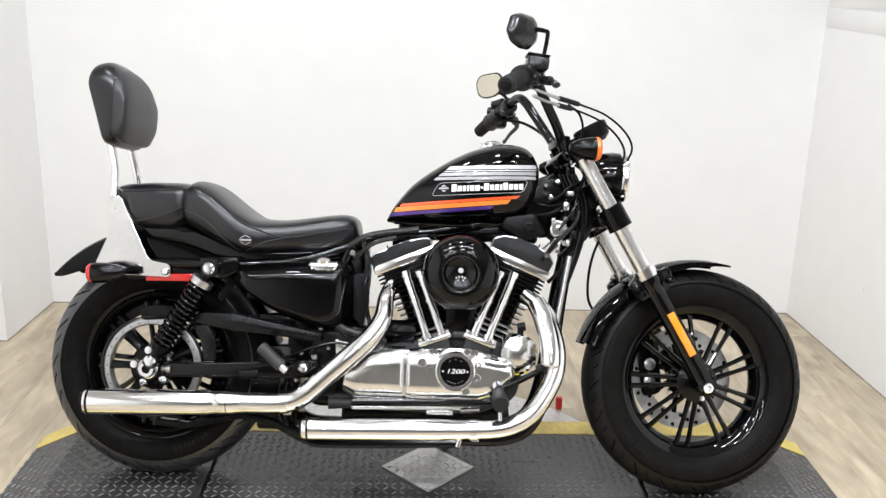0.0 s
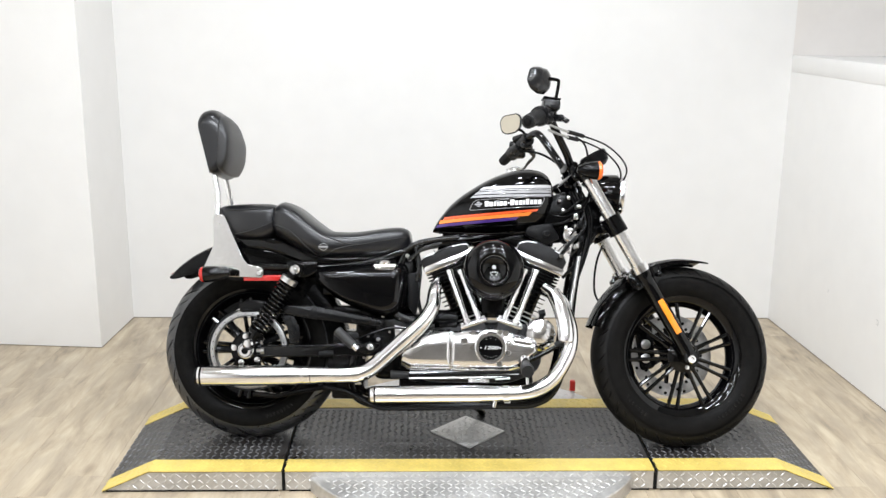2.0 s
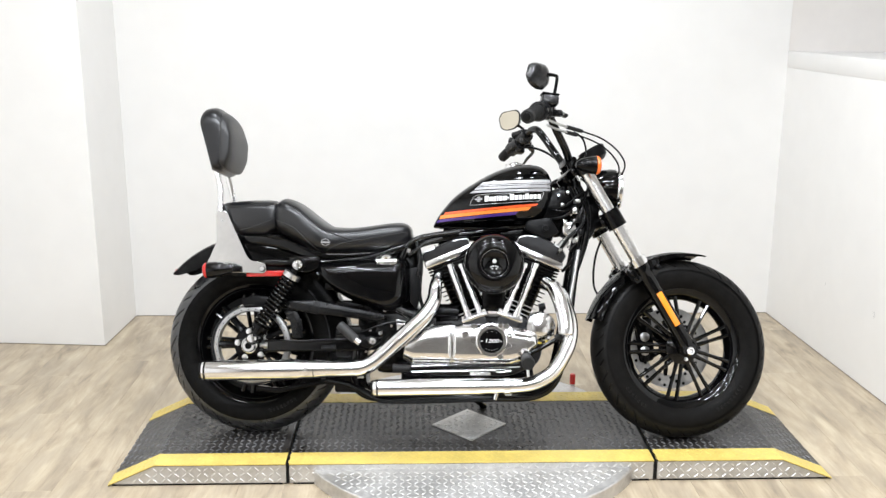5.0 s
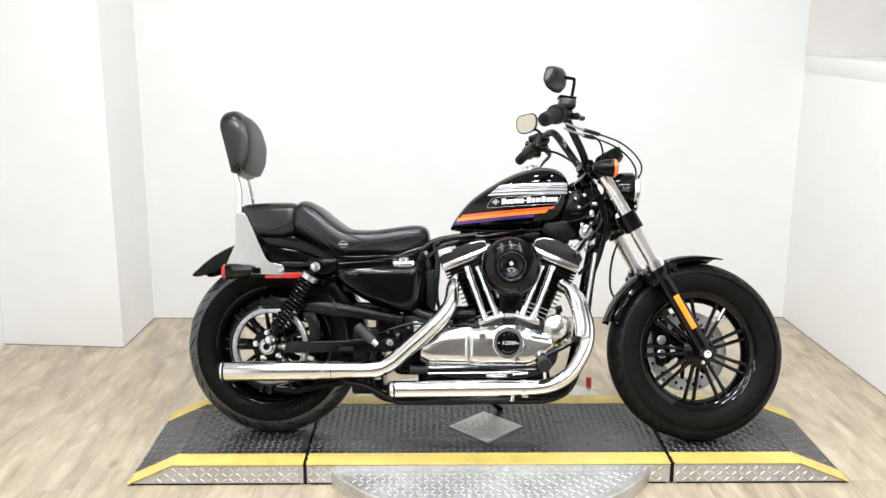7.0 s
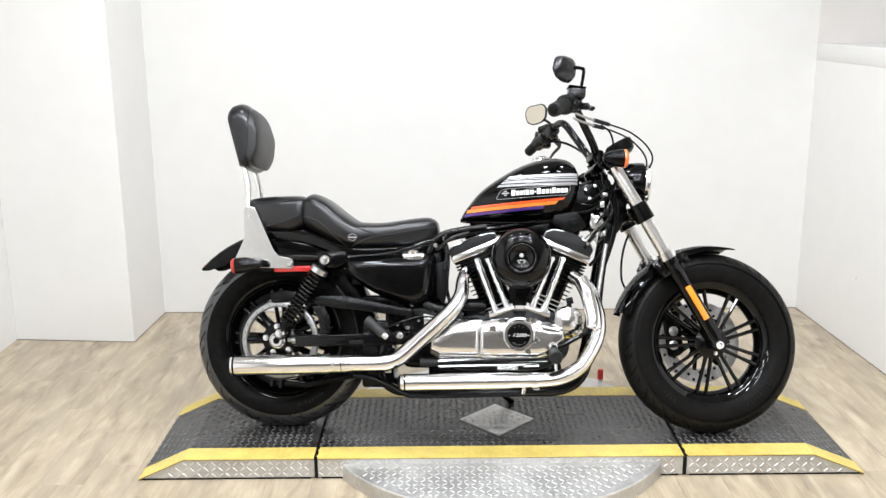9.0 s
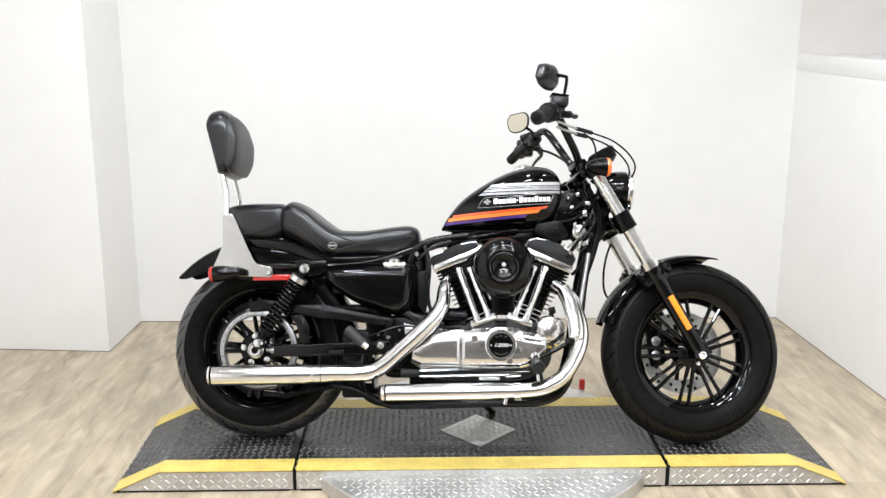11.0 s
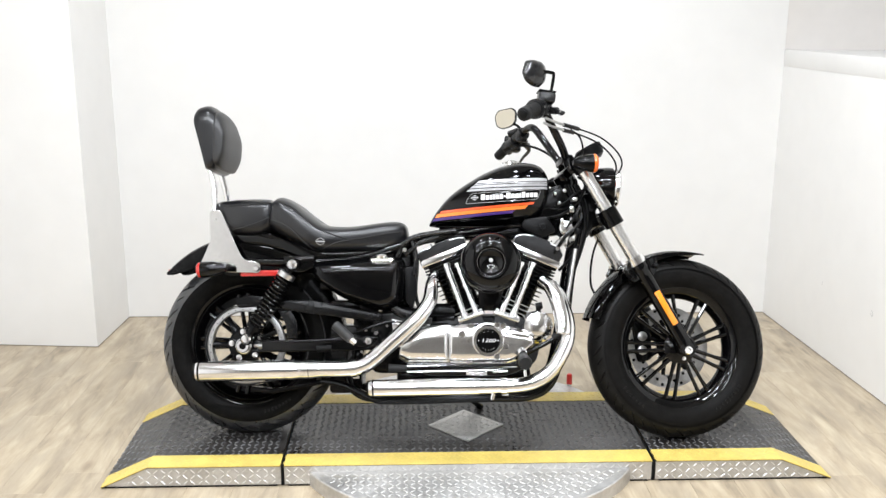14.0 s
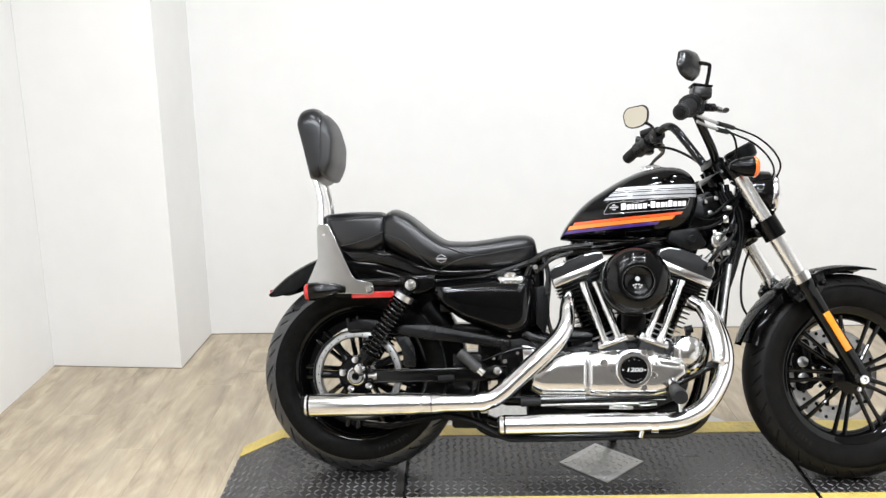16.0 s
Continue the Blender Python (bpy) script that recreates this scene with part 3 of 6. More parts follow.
def rim_profile(half, r):
    return [(r + 0.008, half), (r + 0.01, half - 0.004), (r - 0.004, half - 0.008), (r - 0.012, half - 0.022), (r - 0.02, half - 0.03), (r - 0.022, 0),
            (r - 0.02, -half + 0.03), (r - 0.012, -half + 0.022), (r - 0.004, -half + 0.008), (r + 0.01, -half + 0.004), (r + 0.008, -half),
            (r - 0.008, -half + 0.004), (r - 0.03, -half + 0.03), (r - 0.034, 0), (r - 0.03, half - 0.03), (r - 0.008, half - 0.004)]


def letter_marks(r, v, centre, start, count, step, mat, parent, make):
    """Unreadable raised lettering on a sidewall, as plain bars."""
    for i in range(count):
        a = radians(start + i * step)
        m = Matrix.Translation((centre[0] + r * math.cos(a), -v, centre[2] + r * math.sin(a))) @ Matrix.Rotation(-a, 4, "Y")
        make("sidewall_mark", moved(box(-0.006, 0.006, -0.0006, 0.0006, -0.0035, 0.0035), m), mat, "", parent)


FC = (WB, 0, R)
front_wheel = sp("front_wheel", join(lathe(rim_profile(0.048, 0.205), FC, seg=72, closed=True)), GLOSS, "gloss black cast front wheel", angle=40)
ft = sp("tyre", lathe(tyre_body(0.066, R, 0.207), FC, seg=96, closed=True), FRONT_TYRE, "black front tyre", front_wheel)
sp("tread", tread_skin(0.066, R, FC, 21, 11, 0.038, 0.06, 0.4), FRONT_TREAD, "grooved tread", ft, 28)
letter_marks(0.245, 0.0655, FC, 215, 7, 3.4, FRONT_TREAD, ft, sp)
letter_marks(0.245, 0.0655, FC, 300, 9, 3.4, FRONT_TREAD, ft, sp)
sp("hub", lathe([(0.02, -0.062), (0.05, -0.062), (0.052, -0.05), (0.04, -0.04), (0.036, 0.0), (0.04, 0.036), (0.056, 0.042), (0.057, 0.05), (0.045, 0.056), (0.03, 0.062), (0.02, 0.064)], FC, seg=48), GLOSS, "", front_wheel)
for i in range(9):
    a = radians(90 - 30 - 40 * i)
    d, n = Vector((math.cos(a), 0, math.sin(a))), Vector((-math.sin(a), 0, math.cos(a)))
    c = Vector((WB, 0, R))
    for s in (-1, 1):
        p0, p1 = c + d * 0.05 + n * s * 0.009, c + d * 0.182 + n * s * 0.0165
        sp("spoke", tube([(p0.x, 0.043, p0.z), ((p0.x + p1.x) / 2, 0.033, (p0.z + p1.z) / 2), (p1.x, 0.024, p1.z)], [0.0085, 0.0065, 0.0078], 8, 3), GLOSS, "", front_wheel)
disc_prof = [(0.146, -0.0025), (0.146, 0.0025), (0.098, 0.0025), (0.098, -0.0025)]
disc = sp("brake_disc", lathe(disc_prof, (WB, -0.078, R), seg=64, closed=True), DISC_STEEL, "drilled steel brake disc", front_wheel)
for i in range(36):
    a = radians(10 * i)
    rr = (0.108, 0.122, 0.136)[i % 3]
    sp("hole", lathe([(0, 0.0001), (0.0058, 0.0001), (0.0058, 0.0006), (0, 0.0006)], (WB + rr * math.cos(a), -0.0755, R + rr * math.sin(a)), seg=10), SATIN, "", disc)
for i in range(7):
    a = radians(90 + 360 / 7 * i)
    sp("disc_arm", rod((WB + 0.03 * math.cos(a), -0.074, R + 0.03 * math.sin(a)), (WB + 0.102 * math.cos(a + 0.25), -0.078, R + 0.102 * math.sin(a + 0.25)), 0.008, 8), SATIN, "", disc)
caliper = sp("brake_caliper", plate(rounded([(1.362, 0.41), (1.425, 0.43), (1.44, 0.27), (1.385, 0.255)], 0.02), -0.115, -0.06, 0.008), SATIN, "black brake caliper")
for w in (0.352, 0.302):
    sp("piston_cap", lathe([(0.017, 0), (0.017, 0.003), (0.012, 0.005), (0, 0.005)], (1.4, -0.06, w), seg=24), ALLOY, "bare alloy cap", caliper)

RC = (0, 0, R)
rear_wheel = bp("rear_wheel", lathe(rim_profile(0.054, 0.205), RC, seg=72, closed=True), GLOSS, "gloss black cast rear wheel", angle=40)
rt = bp("tyre", lathe(tyre_body(0.0745, R, 0.207), RC, seg=96, closed=True), TYRE, "black rear tyre", rear_wheel)
bp("tread", tread_skin(0.0745, R, RC, 17, 19, 0.046, 0.085), TREAD, "grooved tread", rt, 28)
letter_marks(0.24, 0.074, RC, 285, 8, 3.2, FRONT_TREAD, rt, bp)
bp("hub", lathe([(0.02, -0.07), (0.05, -0.07), (0.05, -0.04), (0.035, 0), (0.05, 0.05), (0.05, 0.07), (0.02, 0.075)], RC, seg=40), GLOSS, "", rear_wheel)
for i in range(9):
    a = radians(20 + 40 * i)
    d, n = Vector((math.cos(a), 0, math.sin(a))), Vector((-math.sin(a), 0, math.cos(a)))
    c = Vector((0, 0, R))
    for s in (-1, 1):
        p0, p1 = c + d * 0.045 + n * s * 0.01, c + d * 0.182 + n * s * 0.017
        bp("spoke", tube([(p0.x, 0.03, p0.z), ((p0.x + p1.x) / 2, 0.024, (p0.z + p1.z) / 2), (p1.x, 0.02, p1.z)], [0.009, 0.0075, 0.009], 8, 3), GLOSS, "", rear_wheel)
# added ring: keeps the open part between the spokes dark
bp("dark_fill_ring", lathe([(0.148, 0.01), (0.188, 0.012), (0.188, 0.0), (0.148, 0.0)], RC, seg=64, closed=True), SATIN, "black ring added to darken the wheel's openings", rear_wheel)
bp("rim_edge", lathe([(0.2135, 0.0535), (0.2155, 0.0555), (0.2165, 0.0545), (0.2145, 0.0525)], RC, seg=96, closed=True), SATIN, "rim edge", rear_wheel)
pulley = bp("belt_pulley", lathe([(0.13, 0.078), (0.135, 0.078), (0.135, 0.106), (0.13, 0.108), (0.118, 0.108), (0.115, 0.104), (0.115, 0.08)], RC, seg=80, closed=True), PULLEY_ALLOY, "grey alloy belt pulley with a dotted rim")
for i in range(30):
    a = radians(12 * i)
    bp("rivet", lathe([(0.0018, 0), (0.0018, 0.0008), (0, 0.0008)], (0.124 * math.cos(a), 0.108, R + 0.124 * math.sin(a)), seg=8), SATIN, "", pulley)
for i in range(7):
    a = radians(25 + 360 / 7 * i)
    bp("pulley_arm", tube([(0.03 * math.cos(a), 0.094, R + 0.03 * math.sin(a)), (0.075 * math.cos(a), 0.092, R + 0.075 * math.sin(a)), (0.117 * math.cos(a), 0.094, R + 0.117 * math.sin(a))], [0.02, 0.012, 0.016], 8, 3, flat=0.5), SATIN, "", pulley)
bp("pulley_hub", lathe([(0.062, 0.08), (0.062, 0.1), (0.056, 0.106), (0.03, 0.108), (0.03, 0.08)], RC, seg=40, closed=True), SATIN, "", pulley)
for i in range(5):
    a = radians(100 + 72 * i)
    bp("pulley_bolt", lathe([(0.0135, 0.1), (0.0135, 0.113), (0.01, 0.119), (0, 0.12)], (0.047 * math.cos(a), 0, R + 0.047 * math.sin(a)), seg=20), CHROME, "chrome bolt cap", pulley)


def belt():
    """The drive belt: round the rear pulley and forward to the small one."""
    path, r0, r1, c1 = [], 0.1385, 0.052, (0.56, 0.335)
    for i in range(25):
        a = radians(86 + 188 * i / 24)
        path.append((r0 * math.cos(a), 0.1, R + r0 * math.sin(a)))
    for i in range(13):
        a = radians(-86 + 172 * i / 12)
        path.append((c1[0] + r1 * math.cos(a), 0.1, c1[1] + r1 * math.sin(a)))
    bm = bmesh.new()
    n = len(path)
    ring = []
    for k, (u, v, w) in enumerate(path):
        a, b = Vector(path[k - 1]), Vector(path[(k + 1) % n])
        t = (b - a).normalized()
        out = Vector((t.z, 0, -t.x))
        ring.append([bm.verts.new((u + out.x * o, -(v + y), w + out.z * o)) for y, o in ((-0.012, -0.002), (0.012, -0.002), (0.012, 0.002), (-0.012, 0.002))])
    for k in range(n):
        p, q = ring[k], ring[(k + 1) % n]
        for j in range(4):
            bm.faces.new((p[j], p[(j + 1) % 4], q[(j + 1) % 4], q[j]))
    return bm


bp("drive_belt", belt(), GRIP, "black rubber drive belt")

# -- frame and swingarm --
for s in (-1, 1):
    arm = bp("swingarm", plate(rounded([(0.05, 0.332), (0.2, 0.336), (0.4, 0.348), (0.46, 0.352), (0.46, 0.303), (0.3, 0.297), (0.05, 0.291)], 0.008), 0.112 * s, 0.14 * s, 0.006, 3), GLOSS, "gloss black box-section swingarm")
    bp("axle_plate", plate(rounded([(-0.03, 0.335), (0.02, 0.34), (0.06, 0.33), (0.06, 0.299), (0.02, 0.286), (-0.03, 0.292)], 0.012), 0.11 * s, 0.131 * s, 0.004), SATIN, "axle slot plate", arm)
    bp("axle_lug", lathe([(0.033, -0.012), (0.033, 0.012), (0.03, 0.015), (0, 0.015)], (0, 0.128 * s, R), (0, s, 0), 28), SATIN, "", arm)
    bp("axle_nut", lathe([(0.0235, 0.008), (0.0235, 0.026), (0.02, 0.031), (0.0115, 0.031), (0.0105, 0.018)], (0, 0.13 * s, R), (0, s, 0), 24), CHROME, "chrome axle nut", arm)
    bp("axle_bore", lathe([(0.0106, 0.012), (0.0106, 0.02), (0, 0.02)], (0, 0.13 * s, R), (0, s, 0), 16), SATIN, "dark hollow axle end", arm)
    bp("axle_washer", lathe([(0.0275, 0.008), (0.0275, 0.0165), (0.0255, 0.018)], (0, 0.13 * s, R), (0, s, 0), 28), POLISHED, "bright washer", arm)
    bp("adjuster", join(rod((0.034, 0.13 * s, R), (0.085, 0.13 * s, R + 0.001), 0.007, 10), rod((0.05, 0.136 * s, R), (0.062, 0.136 * s, R), 0.012, 12)), STEEL, "", arm)
    bp("arm_stop", rod((0.25, 0.136 * s, 0.305), (0.3, 0.136 * s, 0.308), 0.012, 10), PLASTIC, "", arm)
    bp("frame_tube", tube([(1.13, 0.035 * s, 0.9), (1.145, 0.055 * s, 0.74), (1.115, 0.085 * s, 0.54), (1.09, 0.1 * s, 0.34), (1.055, 0.105 * s, 0.205), (0.985, 0.105 * s, 0.152), (0.85, 0.105 * s, 0.143), (0.5, 0.105 * s, 0.138), (0.4, 0.105 * s, 0.148), (0.36, 0.1 * s, 0.2), (0.37, 0.1 * s, 0.33)], 0.0165, 12, 5), GLOSS, "gloss black frame tube")
    bp("frame_tube", tube([(1.1, 0.03 * s, 0.86), (0.9, 0.05 * s, 0.74), (0.62, 0.075 * s, 0.69), (0.54, 0.085 * s, 0.66), (0.5, 0.09 * s, 0.55), (0.44, 0.1 * s, 0.36)], 0.0145, 12, 5), GLOSS, "gloss black frame tube")
    bp("frame_tube", tube([(0.6, 0.08 * s, 0.685), (0.4, 0.1 * s, 0.62), (0.22, 0.115 * s, 0.6), (0.02, 0.112 * s, 0.6), (-0.1, 0.11 * s, 0.58)], [0.014, 0.014, 0.016, 0.014, 0.011], 12, 5), GLOSS, "gloss black seat rail")
bp("steering_head", lathe([(0.031, -0.09), (0.036, -0.085), (0.036, -0.06), (0.029, -0.05), (0.029, 0.05), (0.036, 0.06), (0.036, 0.085), (0.03, 0.09)], (1.14, 0, 0.845), (AXIS.x, 0, AXIS.z), 28), GLOSS, "gloss black steering head")
bp("frame_plate", plate(rounded([(1.036, 0.845), (1.09, 0.87), (1.125, 0.807), (1.077, 0.767), (1.008, 0.75)], 0.012), 0.05, 0.078, 0.004), SATIN, "satin black gusset plate")
for u, w, r in ((1.079, 0.813, 0.0095), (1.097, 0.857, 0.0085), (1.107, 0.78, 0.006)):
    bp("frame_bolt", lathe([(r, 0), (r, 0.004), (r * 0.7, 0.008), (0, 0.009)], (u, 0.078, w), seg=16), POLISHED, "bright bolt head")
coil = bp("ignition_module", plate(rounded([(0.955, 0.757), (1.036, 0.768), (1.068, 0.715), (1.02, 0.692), (0.945, 0.727)], 0.012), 0.05, 0.1, 0.006), PLASTIC, "matt black engine mount cover")
bp("module_boss", lathe([(0.014, 0), (0.014, 0.005), (0.009, 0.006), (0.008, 0.003), (0, 0.003)], (1.021, 0.1, 0.731), seg=20), PLASTIC, "", coil)
lock = bp("ignition_switch", lathe([(0.026, 0), (0.026, 0.016), (0.0235, 0.021), (0.0195, 0.0225), (0.0185, 0.018), (0.012, 0.018), (0.0115, 0.024), (0, 0.025)], (1.102, 0.08, 0.728), seg=28), CHROME, "chrome ignition switch")
bp("key_slot", box(1.099, 1.111, -0.1035, -0.1, 0.729, 0.733), SATIN, "", lock)
for k, (a, b, r) in enumerate((((1.08, 0.06, 0.70), (1.12, 0.075, 0.76), 0.012), ((1.065, 0.07, 0.66), (1.095, 0.085, 0.69), 0.013), ((1.12, 0.06, 0.65), (1.14, 0.07, 0.7), 0.011))):
    bp("wiring_plug", rod(a, b, r, 10), (PLASTIC, ALLOY, PLASTIC)[k])
for pts, r in (([(1.04, 0.06, 0.79), (1.09, 0.09, 0.81), (1.14, 0.08, 0.85), (1.19, 0.06, 0.87)], 0.0045), ([(1.02, 0.07, 0.76), (1.09, 0.1, 0.775), (1.15, 0.085, 0.83), (1.18, 0.05, 0.9)], 0.005),
               ([(1.06, 0.09, 0.64), (1.1, 0.11, 0.7), (1.15, 0.09, 0.75), (1.16, 0.06, 0.82)], 0.006), ([(1.08, 0.07, 0.58), (1.13, 0.09, 0.64), (1.16, 0.07, 0.71)], 0.0055)):
    bp("cable", tube(pts, r, 8), PLASTIC, "black cable")
for k, (u, w, du, dw) in enumerate(((1.118, 0.79, 0.016, 0.022), (1.135, 0.765, 0.012, 0.026), (1.128, 0.825, 0.018, 0.012), (1.085, 0.75, 0.012, 0.018), (1.14, 0.715, 0.014, 0.02), (1.125, 0.69, 0.01, 0.016))):
    bp("wiring_connector", box(u - du / 2, u + du / 2, -0.122, -0.06, w - dw / 2, w + dw / 2, 0.003), (POLISHED, PLASTIC, STEEL, POLISHED, PLASTIC, STEEL)[k], "small wiring connector")
bp("horn_bracket", plate(rounded([(1.115, 0.83), (1.2, 0.86), (1.215, 0.76), (1.185, 0.7), (1.135, 0.66), (1.118, 0.7)], 0.015), -0.02, 0.05, 0.006), SATIN, "black bracket at the steering neck")
for k in range(5):
    o = 0.011 * k
    bp("wire", tube([(1.1 + o, 0.06 + 0.006 * (k % 2), 0.88), (1.13 + o, 0.075, 0.81), (1.142 + o * 0.8, 0.08, 0.74), (1.132 + o * 0.6, 0.085, 0.66), (1.11 + o * 0.4, 0.09, 0.57)], 0.0042 + 0.001 * (k % 3), 7, 6), (PLASTIC, SATIN, GLOSS)[k % 3], "black wire")
# bright bits added for the scattered highlights at the steering neck
for u, v, w, r in ((1.063, 0.082, 0.845, 0.006), (1.118, 0.09, 0.758, 0.007), (1.086, 0.09, 0.69, 0.0075), (1.1, 0.085, 0.667, 0.0055), (1.07, 0.1, 0.655, 0.008), (1.128, 0.1, 0.7, 0.005)):
    bp("fitting", lathe([(r, -0.012), (r, 0.003), (r * 0.75, 0.006), (r * 0.4, 0.006), (r * 0.35, 0.002), (0, 0.002)], (u, v + 0.014, w), seg=12), (CHROME, POLISHED)[int(r > 0.0065)], "small bright piece for a highlight at the neck")
# thin hoses added here only to carry small glints
for pts, r in (([(1.098, 0.1, 0.72), (1.122, 0.115, 0.755), (1.142, 0.11, 0.79), (1.15, 0.085, 0.825)], 0.003), ([(1.085, 0.1, 0.685), (1.118, 0.118, 0.71), (1.14, 0.115, 0.745), (1.152, 0.09, 0.78)], 0.0028), ([(1.1, 0.105, 0.655), (1.125, 0.115, 0.68), (1.138, 0.11, 0.715)], 0.003)):
    bp("neck_hose", tube(pts, r, 8), CONTROL, "thin black hose added to catch highlights")
bp("cable_guide", tube([(1.03, 0.075, 0.8), (1.075, 0.1, 0.79), (1.11, 0.105, 0.8), (1.145, 0.09, 0.835)], 0.0032, 8), SATIN, "thin black cable guide")
bp("neck_gusset", plate(rounded([(1.0, 0.85), (1.09, 0.885), (1.14, 0.81), (1.13, 0.715), (1.05, 0.7), (0.985, 0.74)], 0.015), -0.03, 0.045, 0.004), SATIN, "black frame gusset behind the tank")
# added steel rod that gives the frame tube its pale highlight
bp("downtube_glint", rod((1.134, 0.095, 0.655), (1.1, 0.115, 0.455), 0.0075, 16), STEEL, "bright rod standing for the frame tube's highlight")

for u, w, r in ((0.418, 0.372, 0.007), (0.452, 0.362, 0.0085), (0.471, 0.322, 0.0065), (0.405, 0.298, 0.006), (0.49, 0.387, 0.006)):
    bp("pivot_bolt", lathe([(r, -0.02), (r, 0.004), (r * 0.7, 0.007), (r * 0.35, 0.007), (r * 0.3, 0.003), (0, 0.003)], (u, 0.15, w), seg=12), POLISHED, "bright bolt head")
bp("brake_hose", tube([(0.3, 0.15, 0.352), (0.38, 0.158, 0.362), (0.44, 0.155, 0.385), (0.5, 0.14, 0.4), (0.56, 0.13, 0.395)], 0.0035, 8), SATIN, "black brake hose")

# -- rear suspension --
for s in (-1, 1):
    top, low = Vector((0.17, 0.17 * s, 0.592)), Vector((0.016, 0.16 * s, 0.338))
    d = (low - top)
    at = lambda t: tuple(top + d * t)
    shock = bp("shock_absorber", rod(at(0.02), at(0.98), 0.0145, 14), SATIN, "black shock absorber with coil spring")
    helix = []
    for i in range(13 * 12 + 1):
        t = 0.2 + 0.62 * i / (13 * 12)
        a = 2 * math.pi * i / 12
        side = Vector((d.z, 0, -d.x)).normalized()
        helix.append(tuple(top + d * t + 0.0275 * (math.cos(a) * side + math.sin(a) * Vector((0, 1, 0)))))
    bp("spring", tube(helix, 0.0042, 7, smooth=False), GLOSS, "gloss black coil spring", shock)
    bp("spring_collar", rod(at(0.115), at(0.175), 0.0305, 24), ALLOY, "grey alloy collar", shock)
    bp("spring_seat", rod(at(0.82), at(0.86), 0.03, 20), SATIN, "", shock)
    for q, r in ((top, 0.023), (low, 0.021)):
        bp("eye", lathe([(r, -0.016), (r, 0.016)], tuple(q), seg=20), GLOSS, "", shock)
        bp("eye_bolt", lathe([(0.0165, 0.014), (0.0165, 0.022), (0.011, 0.028), (0, 0.029)], tuple(q), (0, s, 0), 16), CHROME, "chrome bolt", shock)
    bp("shock_mount", plate(rounded([(0.13, 0.62), (0.24, 0.625), (0.24, 0.585), (0.2, 0.565), (0.15, 0.57)], 0.015), 0.11 * s, 0.15 * s, 0.004), GLOSS, "gloss black shock mount")

bp("belt_guard", plate(rounded([(0.115, 0.46), (0.14, 0.47), (0.228, 0.47), (0.468, 0.424), (0.466, 0.404), (0.225, 0.424), (0.13, 0.44)], 0.008), 0.085, 0.14, 0.004), GUARD, "satin black belt guard")
bp("debris_guard", plate(rounded([(0.112, 0.434), (0.158, 0.435), (0.176, 0.4), (0.182, 0.34), (0.147, 0.336), (0.138, 0.39)], 0.008), 0.118, 0.128, 0.003), GUARD, "dark grey debris guard")
bp("guard_wing", plate(rounded([(-0.04, 0.474), (0.01, 0.486), (0.06, 0.482), (0.12, 0.462), (0.115, 0.44), (0.054, 0.446), (-0.03, 0.441)], 0.01), 0.1, 0.112, 0.003), SATIN, "satin black guard over the belt")
bp("lower_belt_guard", plate(rounded([(0.02, 0.172), (0.1, 0.165), (0.3, 0.205), (0.3, 0.19), (0.1, 0.148), (0.02, 0.156)], 0.006), 0.08, 0.12, 0.003), SATIN, "satin black lower guard")

# -- rear fender, plates and lamps --
def fender(centre, r, a0, a1, half, drop, n=48, thick=0.0025):
    """A mudguard: a crowned arch with rolled sides. drop(t): how far its sides hang down."""
    bm = bmesh.new()
    rows = []
    for i in range(n + 1):
        t = i / n
        a = radians(a0 + (a1 - a0) * t)
        row = []
        k = drop(t)
        q = min(1, k / 0.03)
        prof = [(half, -k), (half, -k * 0.5 - 0.011 * q), (half * 0.985, -0.022 * q), (half * 0.92, -0.009 * q), (half * 0.75, -0.0025), (half * 0.4, 0.002), (0, 0.003)]
        prof = [(-y, z) for y, z in prof] + prof[-2::-1]
        for y, z in prof:
            row.append(bm.verts.new((centre[0] + (r + z) * math.cos(a), -y, centre[1] + (r + z) * math.sin(a))))
        rows.append(row)
    for p, q in zip(rows, rows[1:]):
        for j in range(len(p) - 1):
            bm.faces.new((p[j], p[j + 1], q[j + 1], q[j]))
    g = bmesh.ops.solidify(bm, geom=bm.faces[:], thickness=thick)
    return bm


def rear_drop(t):
    return 0.05 + 0.075 * max(0, min(1, (t - 0.3) / 0.25)) if t > 0.3 else 0.016 + 0.04 * min(1, t / 0.12) ** 0.6


rear_fender = bp("rear_fender", fender((0, R), 0.384, 139.5, 45, 0.092, rear_drop), GLOSS, "gloss black rear fender")
# added arch that keeps the space ahead of the wheel black
bp("dark_inner_arch", fender((0, R), 0.336, 46, -14, 0.094, lambda t: 0.06), SATIN, "black added arch covering the lit tread", rear_fender)
bp("tail_reflector", moved(box(-0.005, 0.005, -0.03, 0.03, -0.008, 0.008, 0.003), Matrix.Translation((-0.293, 0, 0.566))), RED, "red tail reflector", rear_fender)
bp("side_reflector", plate(rounded([(-0.019, 0.569), (0.113, 0.573), (0.113, 0.553), (-0.019, 0.55)], 0.004), 0.118, 0.124, 0.002), RED, "long red side reflector")
bp("fender_strut", plate(rounded([(-0.14, 0.59), (0.2, 0.61), (0.2, 0.57), (-0.06, 0.55)], 0.012), 0.095, 0.117, 0.004), SATIN, "black fender strut")
